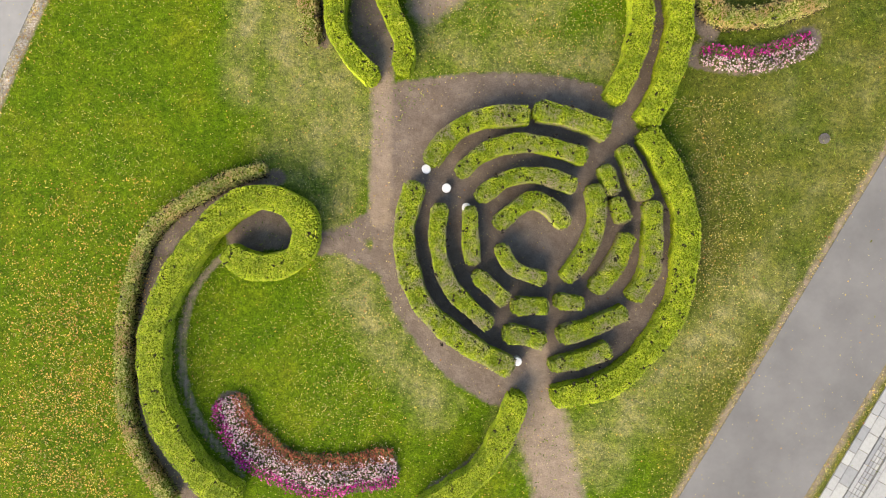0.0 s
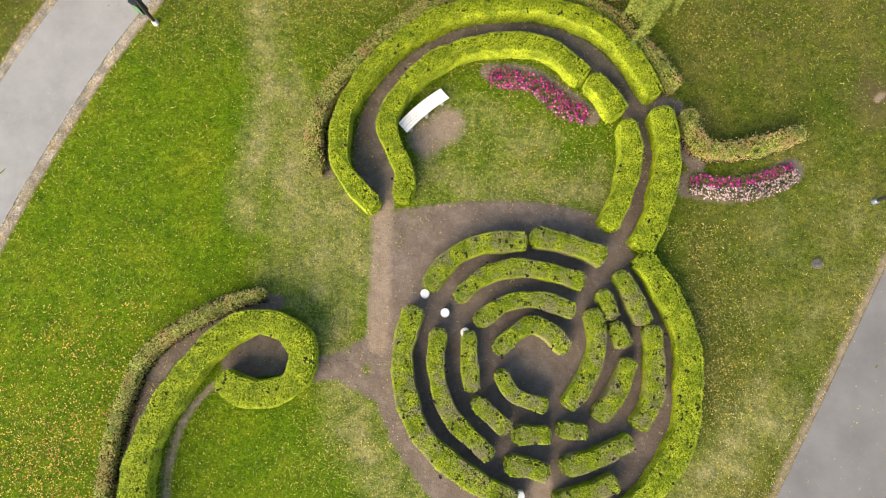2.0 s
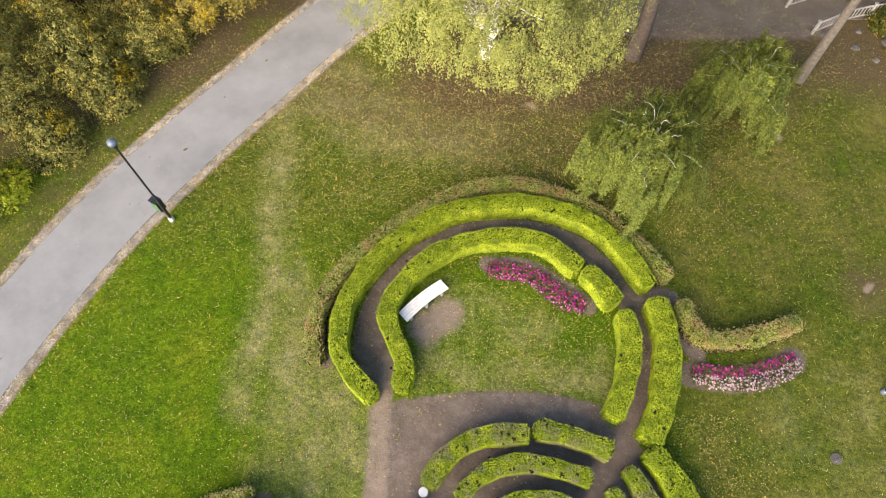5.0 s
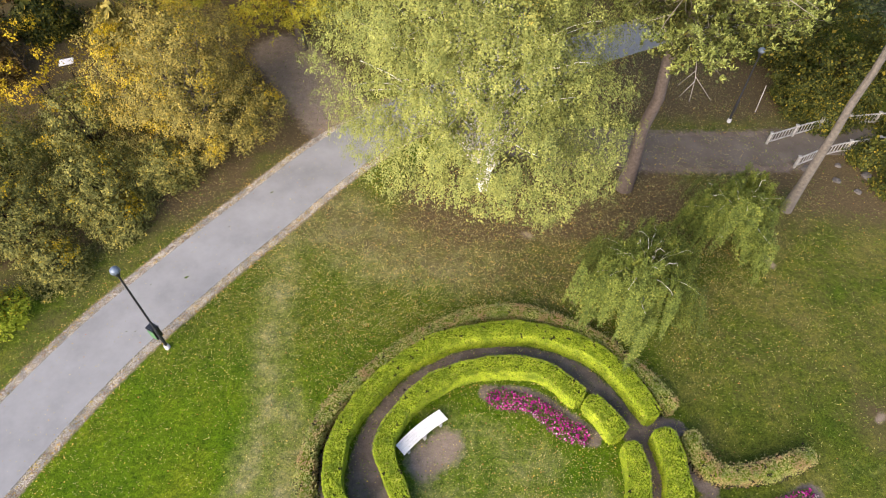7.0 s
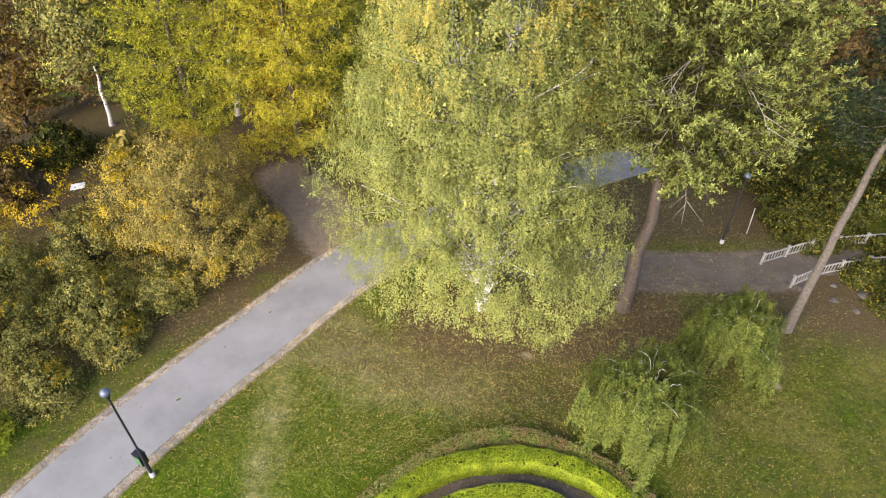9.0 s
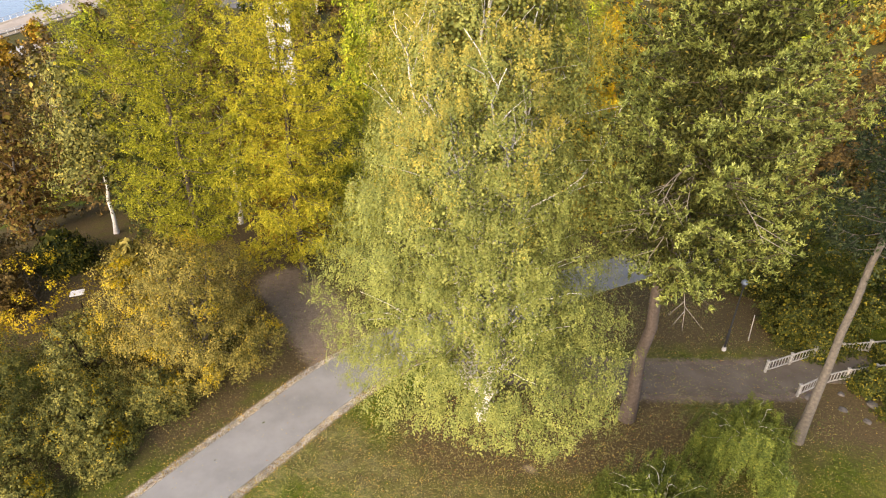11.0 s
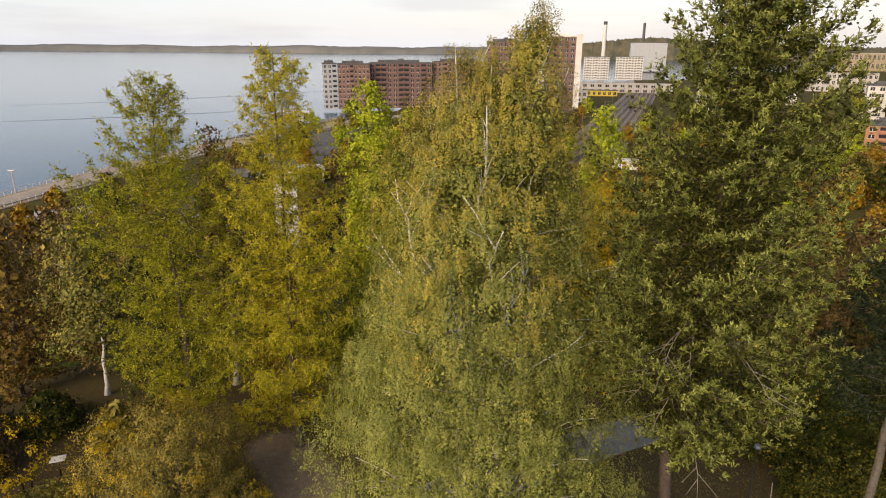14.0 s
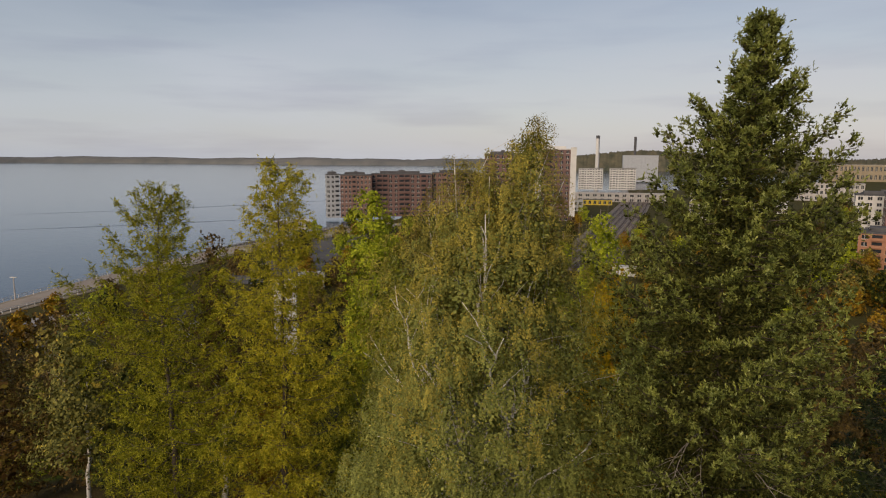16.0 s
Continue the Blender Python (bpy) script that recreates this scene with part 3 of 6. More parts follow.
STONES = leaf_mat("small_edge_stones", [(0, (0.36, 0.325, 0.285)), (0.5, (0.45, 0.41, 0.365)), (1, (0.56, 0.525, 0.48))], 0.0, 0.9)
stone_strip(WEST_ROAD[:-4], 1.75, 0.45, 1, "strip of small pale stones along the road's edge")
stone_strip(WEST_ROAD[:-4], -1.75, 0.45, 2, "strip of small pale stones along the lawn")


# ---- hedges ----
def hedge(line, width, high, rng, leaf, dense=1.0, name="clipped_hedge", label="clipped bright yellow-green hedge on bare soil", leaf_size=0.052, ragged=0.014, holes=2.4, skirt=False):
    """A clipped hedge along a line: a dark body under a skin of small leaves, with rounded ends and shoulders."""
    c = spline(line, 0.1)
    t = np.gradient(c, axis=0)
    t /= np.linalg.norm(t, axis=1)[:, None]
    nrm = np.stack([-t[:, 1], t[:, 0]], 1)
    s = np.linspace(0, 1, len(c)) * (len(c) - 1) * 0.1
    # ends taper over a few centimetres
    e = np.minimum(s, s[-1] - s)
    end = 0.74 + 0.26 * np.sqrt(np.clip(e / 0.13, 0, 1))
    wob = 1 + 0.07 * np.sin(s * 2.1 + rng.uniform(0, 6)) + 0.05 * np.sin(s * 5.3 + rng.uniform(0, 6))
    w, h = (width - 0.08) * 0.5 * end * wob, high * (0.93 + 0.07 * end) * (1 + 0.03 * np.sin(s * 1.7 + rng.uniform(0, 6)))
    section = np.array([(-0.93, 0.0), (-1.0, 0.35), (-1.02, 0.86), (-0.95, 0.975), (-0.45, 1.0), (0.45, 1.0), (0.95, 0.975), (1.02, 0.86), (1.0, 0.35), (0.93, 0.0)])

    def skin(si, u, shrink=0.0):
        """Places on the surface: si along the line, u across the section."""
        a = np.clip(si, 0, len(c) - 1.001)
        i0 = a.astype(int)
        fr = (a - i0)[:, None]
        p = c[i0] * (1 - fr) + c[i0 + 1] * fr
        nn = nrm[i0]
        q = np.interp(u, np.linspace(0, 1, 10), section[:, 0]), np.interp(u, np.linspace(0, 1, 10), section[:, 1])
        ww = w[i0] - shrink
        xy = p + nn * (q[0] * ww)[:, None]
        return np.column_stack([xy, q[1] * (h[i0] - shrink)])
    geo, inner = Geo(), Geo()
    n = len(c)
    ii, uu = np.meshgrid(np.arange(n, dtype=float), np.linspace(0, 1, 10), indexing="ij")
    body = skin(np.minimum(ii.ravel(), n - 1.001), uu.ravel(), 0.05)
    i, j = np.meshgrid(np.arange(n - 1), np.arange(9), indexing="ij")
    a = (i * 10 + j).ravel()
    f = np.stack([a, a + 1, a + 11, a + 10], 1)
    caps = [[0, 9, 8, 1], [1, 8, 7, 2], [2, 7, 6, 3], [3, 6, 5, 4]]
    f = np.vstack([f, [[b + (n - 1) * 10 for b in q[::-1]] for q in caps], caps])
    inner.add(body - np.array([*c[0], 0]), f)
    length = s[-1]
    count = int(dense * 1050 * length * (width * 0.8 + 1.7 * high))
    # more leaves where the section is long: pick by its arc length
    arc = np.concatenate([[0], np.cumsum(np.hypot(np.diff(section[:, 0]) * width / 2, np.diff(section[:, 1]) * high))])
    u = np.interp(rng.uniform(0, arc[-1], count), arc, np.linspace(0, 1, 10))
    si = rng.uniform(0, n - 1, count)
    # holes in the skin here and there; near-black kites paint their shade
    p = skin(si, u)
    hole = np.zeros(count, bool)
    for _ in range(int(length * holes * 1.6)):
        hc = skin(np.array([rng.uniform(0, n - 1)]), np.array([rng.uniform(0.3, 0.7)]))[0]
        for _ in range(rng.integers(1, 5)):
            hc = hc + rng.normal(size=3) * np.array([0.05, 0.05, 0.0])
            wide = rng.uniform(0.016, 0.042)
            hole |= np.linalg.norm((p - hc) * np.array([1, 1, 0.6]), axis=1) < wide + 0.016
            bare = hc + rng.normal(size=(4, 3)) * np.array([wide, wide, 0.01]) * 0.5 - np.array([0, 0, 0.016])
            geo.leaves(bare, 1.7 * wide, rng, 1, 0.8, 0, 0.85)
    p = p[~hole]
    up = np.abs(u[~hole] - 0.5) < 0.2
    nn = nrm[np.clip(si[~hole], 0, n - 1).astype(int)] * np.sign(u[~hole] - 0.5)[:, None]
    face = np.where(up[:, None], np.array([[0, 0, 1.0]]), np.column_stack([nn, np.full(len(nn), 0.45)]))
    p = p + rng.normal(size=p.shape) * ragged
    p[:, 2] = np.maximum(p[:, 2], 0.03)
    geo.leaves(p, leaf_size, rng, 0, 0.75, face=face * 1.35)
    if skirt:  # bare dark stems show below the leaves and fill in for the gap's shadow
        k = rng.integers(0, n, int(90 * length))
        foot = c[k] + nrm[k] * (rng.choice((-1.0, 1.0), len(k)) * (w[k] + rng.uniform(-0.02, 0.16, len(k))))[:, None]
        geo.leaves(np.column_stack([foot, rng.uniform(0.1, 0.3, len(k))]), 0.34, rng, 1, 0.1, hang=0.9)
    # the two end faces
    for k, sgn in ((0, -1), (n - 1, 1)):
        m = int(dense * 1100 * width * high)
        q = np.column_stack([rng.uniform(-1, 1, m) * w[k] * 0.9, rng.uniform(0.03, 0.97, m) * h[k]])
        xy = c[k] + nrm[k] * q[:, :1] + t[k] * sgn * (0.02 + 0.05 * (1 - np.abs(q[:, :1] / w[k])))
        geo.leaves(np.column_stack([xy, q[:, 1]]) + rng.normal(size=(m, 3)) * 0.02, leaf_size, rng, 0, 0.75)
    origin = np.array([*c[0], 0])
    geo.v = [q - origin for q in geo.v]
    ob = thing(name, None, label, "hedge", at=tuple(origin), group="garden hedges")
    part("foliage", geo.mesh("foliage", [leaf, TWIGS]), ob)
    part("body", inner.mesh("body", [HEDGE_CORE], True), ob, "dark green inside, shade painted into its colour")
    return ob


rng = np.random.default_rng(11)
MAZE = [
    ("-0.5,2.5 0.3,3.5 1.5,4.1 3.1,4.2", 0.77), ("3.4,4.4 4.7,4.1 6.0,3.6", 0.77),
    ("-1.0,1.7 -1.4,0.2 -1.3,-1.3 -0.7,-2.8 0.6,-4.0 2.5,-5.1", 0.84),
    ("7.4,3.6 8.2,2.4 8.9,0.6 8.9,-1.1 8.6,-2.8 7.5,-4.5 6.1,-5.7 4.1,-6.2", 0.94),
    ("0.6,2.1 1.6,2.9 3.1,3.2 5.2,2.7", 0.69), ("-0.1,0.9 -0.2,-0.5 0.3,-2.1 1.7,-3.5", 0.67),
    ("6.6,3.0 7.0,2.2 7.4,1.2", 0.69), ("7.7,1.0 7.7,-0.5 7.6,-1.5 7.0,-2.5", 0.71),
    ("4.0,-5.0 5.0,-4.8 6.1,-4.4", 0.66), ("2.3,-3.8 3.0,-3.9 3.7,-4.1", 0.74),
    ("1.3,1.2 2.4,1.9 3.6,2.0 4.8,1.6", 0.65), ("1.0,0.8 1.0,-0.2 1.1,-1.2", 0.63),
    ("1.2,-1.6 2.3,-2.6", 0.63), ("2.6,-2.8 3.8,-2.8", 0.70), ("4.2,-2.6 5.1,-2.7", 0.61),
    ("4.3,-3.9 5.4,-3.6 6.7,-3.0", 0.70), ("5.6,-2.2 6.3,-1.3 6.8,-0.2", 0.69), ("5.93,2.3 6.1,1.8 6.25,1.38", 0.64), ("6.36,1.12 6.5,0.75 6.66,0.36", 0.64),
    ("2.0,0.2 2.7,0.8 3.3,1.1 4.0,0.8 4.5,0.2", 0.69), ("2.1,-0.6 2.6,-1.4 3.7,-1.8", 0.61),
    ("5.52,1.6 5.67,0.8 5.59,0.06 5.3,-0.66 4.85,-1.4 4.5,-1.75", 0.7)]
for p, w in MAZE:
    hedge(points(p), w, 0.8, rng, LONG_HEDGE_LEAF if w > 0.9 else HEDGE_LEAF, label="clipped yellow-green hedge of the round maze")
for p, w, h in (("-7.9,-0.8 -7.0,-1.3 -6.0,-1.3 -5.2,-0.8 -5.0,0.1 -5.4,0.8 -6.4,1.2 -7.4,1.0 -8.6,-0.0 -9.8,-1.7 -10.5,-3.3 -10.7,-4.9 -10.5,-6.4 -9.9,-7.8 -8.9,-9.1 -7.7,-10.0", 1.0, 1.0),
                ("2.8,-6.1 2.3,-7.4 1.4,-8.9 0.1,-9.9 -0.9,-10.5", 0.92, 0.9),
                ("-2.5,5.5 -3.2,6.2 -3.8,7.1 -3.9,8.1 -3.7,9.3 -2.9,10.7 -1.6,12.1 0.2,13.2 2.0,13.6 3.9,13.6 5.9,12.9 7.3,11.6 8.2,9.9", 0.77, 1.0),
                ("-1.5,5.8 -1.4,6.8 -1.9,8.0 -2.1,8.9 -1.5,10.1 -0.4,11.2 1.1,11.9 2.8,12.1 4.3,11.8 5.5,10.7", 0.78, 0.9),
                ("5.8,10.6 6.3,10.0 6.8,9.2", 0.84, 0.9), ("7.1,8.8 7.2,7.5 6.8,6.0 6.2,4.8", 0.84, 0.95),
                ("8.4,9.3 8.6,7.9 8.5,6.8 8.0,5.1 7.4,4.0", 0.97, 0.95)):
    hedge(points(p), w, h, rng, LONG_HEDGE_LEAF, label="long curved clipped yellow-green hedge beside the lawn", holes=1.3)
for p, w, h in (("9.5,9.3 9.7,8.4 10.3,7.8 12.0,7.9 13.9,8.5", 0.65, 0.7),
                ("-4.8,6.9 -4.9,8.5 -4.3,10.2 -3.0,11.7 -1.3,13.1 0.4,14.1 2.3,14.7 4.2,14.5 6.0,13.7 7.3,12.7 8.4,11.4 9.1,10.3", 0.62, 0.75),
                ("-6.6,2.3 -7.9,1.9 -9.4,1.1 -10.8,-0.0 -11.4,-1.5 -11.8,-3.2 -11.9,-5.0 -11.8,-6.9 -11.2,-8.6 -10.2,-10.1", 0.5, 0.6)):
    hedge(points(p), w, h, rng, HEDGE_DULL, 0.95, "low_hedge", "low loose dull green and rusty hedge", 0.056, 0.065, skirt=True)


# ---- trees ----
def lumps(rng, n=7, deep=0.3):
    """An uneven outline: a wavy factor over azimuth and height."""
    k = rng.uniform(1.2, 4.5, (n, 2)).round()
    ph = rng.uniform(0, 6.28, (n, 2))

    def at(az, u):
        f = 0
        for (a, b), (p, q) in zip(k, ph):
            f = f + np.sin(a * az + p) * np.sin(b * 4 * u + q)
        return 1 + deep * f / np.sqrt(n)
    return at


def stem_line(high, lean, bow, rng, n=16, wiggle=0.003):
    u = np.linspace(0, 1, n)
    w = np.cumsum(rng.normal(size=(n, 2)) * high * wiggle, axis=0)
    w -= w[-1] * u[:, None]
    arc = np.sin(np.pi * u)
    return np.column_stack([lean[0] * u + bow[0] * arc + w[:, 0], lean[1] * u + bow[1] * arc + w[:, 1], high * u - 0.2 * (u == 0)])


def along(line, u):
    """Places at shares u of a line."""
    k = np.linspace(0, 1, len(line))
    return np.column_stack([np.interp(u, k, line[:, c]) for c in range(line.shape[1])])


def standing(name, at, label, category, wood, boughs, crown, leaf, bark, split, twigs=None):
    """The tree as a thing with its trunk, its boughs (each a part on a tree that is seen close) and its crown."""
    bx, by = at
    root = thing(name, None, label, category, at=(bx, by, float(height(bx, by))))
    part("trunk", wood.mesh("trunk", [bark], True), root)
    if split:
        for g in boughs:
            part("bough", g.mesh("bough", [bark], True), root)
    else:
        rest = Geo()
        for g in boughs:
            for v, f in zip(g.v, g.f):
                rest.v.append(v), rest.f.append(f - f.min() + rest.n), rest.m.append(np.zeros(len(f)))
                rest.n += len(v)
        tagged(part("twigwork", rest.mesh("twigwork", [bark], True), root), kind="stuff")
    if twigs and twigs.n:
        tagged(part("twigwork", twigs.mesh("twigwork", [bark], True), root), kind="stuff")
    part("crown", crown.mesh("crown", leaf), root)
    return root


def broad_tree(name, at, top, radius, profile, leaf, bark, rng, label, category="tree", stems=((0, 0, 1.0),), bow=(0, 0), axis=(0, 0), low=0.1,
               boughs=40, sprays=600, per=60, size=0.13, spread=0.3, strand=0.8, reach=0.0, gap=0.0, pads=8, ratio=0.65, trunk=0.2, thick=0.5, second=None, share=0.0, tops=0, split=False, lumpy=0.3, upward=0.0, strands=5, core=0, core_size=0.4, bare=0, bare_gap=0.72, core_top=0.9):
    """A leafy tree. stems: where each stem ends, from the foot, and its share of the height; axis: how far the crown's middle
    leans; low: the crown's foot. Sprays of leaves hang inside an uneven outline and leave gaps; boughs lead to some of them."""
    high = top - float(height(*at))
    wood, limbs, crown = Geo(), [], Geo()
    ks, rs = zip(*profile)
    lump = lumps(rng, 7, lumpy)
    lines = []
    for sx, sy, sh in stems:
        line = stem_line(high * sh, (sx, sy), bow, rng)
        line[:, :2] *= (np.linspace(0, 1, 16) ** 0.7 / np.maximum(np.linspace(0, 1, 16), 0.01))[:, None].clip(0, 3)
        lines.append(line)
        u = np.linspace(0, 1, 16)
        wood.tube(line, trunk * (1 - 0.92 * u ** 0.8) * (1 + 0.5 * np.exp(-u * 25)), 9)
    mid = np.array([(k, *q) for k, *q in axis]) if len(np.shape(axis)) > 1 else np.array([(0, 0, 0), (1, *axis)])

    def middle(u):
        return np.column_stack([np.interp(u, mid[:, 0], mid[:, 1]), np.interp(u, mid[:, 0], mid[:, 2])])
    twigs, shown = Geo(), np.zeros((0, 3))
    for k in range(bare):  # strong crooked limbs that show through the leaves
        v = rng.uniform(0.6, 0.92)
        a = rng.uniform(0, 2 * np.pi)
        q = radius * np.interp(v, ks, rs) * lump(a, v) * rng.uniform(0.66, 0.93)
        line = lines[k % len(lines)]
        st = along(line, np.array([v - rng.uniform(0.14, 0.24)]))[0]
        tip = np.array([*(middle(np.array([v]))[0] + q * np.array([math.cos(a), math.sin(a)])), high * v])
        t = np.linspace(0, 1, 11)[:, None]
        bend = np.array([-math.sin(a), math.cos(a), 0]) * rng.uniform(-0.7, 0.7) * np.sin(np.pi * t)
        path = st + bend + (tip - st) * np.column_stack([t ** 0.7, t ** 0.7, t ** 1.3]) + np.cumsum(rng.normal(size=(11, 3)) * 0.16, axis=0) * (t > 0)
        limbs.append(Geo().tube(path, np.linspace(0.08, 0.016, 11), 6))
        shown = np.vstack([shown, path[3:9]])
        for q in range(4):
            w = along(path, np.array([rng.uniform(0.3, 0.85)]))[0]
            fork = rng.normal(size=3) * np.array([0.45, 0.45, 0.15])
            twigs.tube([w, w + fork * 0.5 + (0, 0, 0.4), w + fork + rng.normal(size=3) * 0.12 + (0, 0, 0.9), w + fork * 1.6 + (0, 0, 1.3)], [0.036, 0.026, 0.018, 0.008], 5)
    n = sprays * 5
    u = low + (1 - low) * rng.random(n * 3)
    keep = rng.random(n * 3) < np.interp(u, ks, rs) / max(rs) * (1 - 0.2 * u)
    u = u[keep][:n]
    az = rng.uniform(0, 2 * np.pi, len(u))
    fr = 1 - thick * rng.random(len(u)) ** 2.2
    r = radius * np.interp(u, ks, rs) * lump(az, u) * fr
    c = np.column_stack([middle(u) + np.column_stack([r * np.cos(az), r * np.sin(az)]), high * u])
    # plumes keep their distance from one another, so that dark gaps stay between them
    gap = gap or 1.1 * spread
    got = np.zeros((0, 3))
    for p in c:
        if len(got) >= sprays:
            break
        if len(shown) and np.min(((shown - p) ** 2).sum(1)) < bare_gap ** 2:
            continue
        if not len(got) or np.min(((got - p) * (1, 1, 0.8)) ** 2 @ np.ones(3)) > gap ** 2 * rng.uniform(0.5, 1.3):
            got = np.vstack([got, p])
    c = got
    if tops:  # each stem carries its own slender head
        for line in lines:
            v = 0.72 + 0.29 * rng.random(tops)
            rr = 1.5 * (1.12 - v) / 0.4 * np.sqrt(rng.random(tops))
            aa = rng.uniform(0, 6.28, tops)
            c = np.vstack([c, along(line, v) + np.column_stack([rr * np.cos(aa), rr * np.sin(aa), 0.2 * rng.normal(size=tops)])])
    for k in range(boughs):
        line = lines[k % len(lines)]
        tip = c[(k * 7919) % len(c)]
        tip = tip * 0.8 + along(line, np.array([np.clip(tip[2] / high, 0, 1)]))[0] * 0.2
        u0 = np.clip(tip[2] / high - rng.uniform(0.05, 0.22), 0.04, 0.93)
        st = along(line, np.array([u0]))[0]
        t = np.linspace(0, 1, 8)[:, None]
        sag = np.array([0, 0, 1.0]) * (np.sin(np.pi * t) * 0.16 * np.linalg.norm(tip - st))
        side = np.array([st[1] - tip[1], tip[0] - st[0], 0]) * rng.uniform(-0.14, 0.14)
        path = st + (tip - st) * t + sag + side * np.sin(np.pi * t) + np.cumsum(rng.normal(size=(8, 3)) * 0.02 * np.linalg.norm(tip - st), axis=0) * (t > 0)
        limbs.append(Geo().tube(path, max(trunk * 0.34 * (1.1 - u0), 0.016) * np.linspace(1, 0.15, 8), 5))
    # each plume is the leafy end of a bough: twigs fan out from it, hang, and carry the leaves
    reach = reach or 2.2 * spread
    o = c - np.column_stack([middle(c[:, 2] / high), c[:, 2]])
    o = o / (np.linalg.norm(o, axis=1)[:, None] + 0.3) + np.array([0, 0, 0.45]) + rng.normal(size=c.shape) * 0.2
    o /= np.linalg.norm(o, axis=1)[:, None]
    e = np.column_stack([-o[:, 1], o[:, 0], np.zeros(len(o))])
    e /= np.linalg.norm(e, axis=1)[:, None] + 1e-6
    big = rng.uniform(0.7, 1.35, len(c))
    m = (rng.poisson(per, len(c)) * big ** 1.5).astype(int) + 4
    idx = np.repeat(np.arange(len(c)), m)
    twig = idx * strands + rng.integers(0, strands, len(idx))
    where = rng.random(len(c) * strands) ** 0.75
    aside = rng.normal(size=len(c) * strands) * spread * (1.15 - 0.6 * where)
    long = strand * rng.uniform(0.25, 1.3, len(c) * strands)
    d = rng.random(len(idx))
    k = big[idx][:, None]
    p = c[idx] + o[idx] * (reach * (where[twig] - 0.8))[:, None] * k + e[idx] * aside[twig][:, None] * k
    p += (o[idx] * 0.22 + e[idx] * np.sign(aside[twig])[:, None] * 0.12) * (long[twig] * d)[:, None] + rng.normal(size=(len(idx), 3)) * (0.45 * size + 0.02)
    p[:, 2] += 0.25 * strand - long[twig] * d * big[idx] - 0.35 * reach * where[twig] ** 2 - 0.3 * np.abs(aside[twig])
    p[:, 2] = np.maximum(p[:, 2], 0.06)
    # the older leaves inside each plume lie thick over one another
    inner = np.repeat(np.arange(len(c)), (pads * big ** 1.5).astype(int) + 1)
    along_it, across = rng.random(len(inner)) ** 0.75, rng.normal(size=len(inner)) * spread * 0.75
    kb = big[inner][:, None]
    pad = c[inner] + o[inner] * (reach * (along_it - 1.1))[:, None] * kb + e[inner] * across[:, None] * kb
    pad[:, 2] -= 0.16 + 0.55 * strand * rng.random(len(inner)) + 0.35 * reach * along_it ** 2 + 0.3 * np.abs(across)
    pad[:, 2] = np.maximum(pad[:, 2], 0.1)
    crown.leaves(pad, 1.6 * size, rng, 0, 0.8, face=o[inner] * 0.9 + np.array([0, 0, 0.5]))
    heart = c - o * reach * 0.45 * big[:, None] - np.array([0, 0, 0.45 * strand])
    face = (p - heart[idx]) / (0.5 * reach + 0.3 * strand)
    face = face + 0.55 * o[idx] + np.array([0, 0, 0.25]) + rng.normal(size=p.shape) * 0.22
    if second is not None:
        w = np.array([noise.noise(Vector(q) * 0.5 + Vector((7, 3, 1))) for q in c]) + upward * c[:, 2] / high
        odd = w[idx] + rng.normal(size=len(idx)) * 0.16 > np.quantile(w, 1 - share)
        crown.leaves(p[~odd], size, rng, 0, ratio, face=face[~odd])
        crown.leaves(p[odd], size, rng, 1, ratio, face=face[odd])
    else:
        crown.leaves(p, size, rng, 0, ratio, face=face)
    if core:  # the crown's inside, where leaves overlap into a thick mass
        v = low + 0.04 + (core_top - low) * rng.random(core * 2)
        v = v[rng.random(core * 2) < np.interp(v, ks, rs) / max(rs)][:core]
        a = rng.uniform(0, 2 * np.pi, len(v))
        q = radius * np.interp(v, ks, rs) * lump(a, v) * (1 - 0.85 * thick) * np.sqrt(rng.random(len(v)))
        crown.leaves(np.column_stack([middle(v) + np.column_stack([q * np.cos(a), q * np.sin(a)]), high * v]), core_size, rng, 0, 0.8)
    return standing(name, at, label, category, wood, limbs, crown, [leaf] if second is None else [leaf, second], bark, split, twigs)


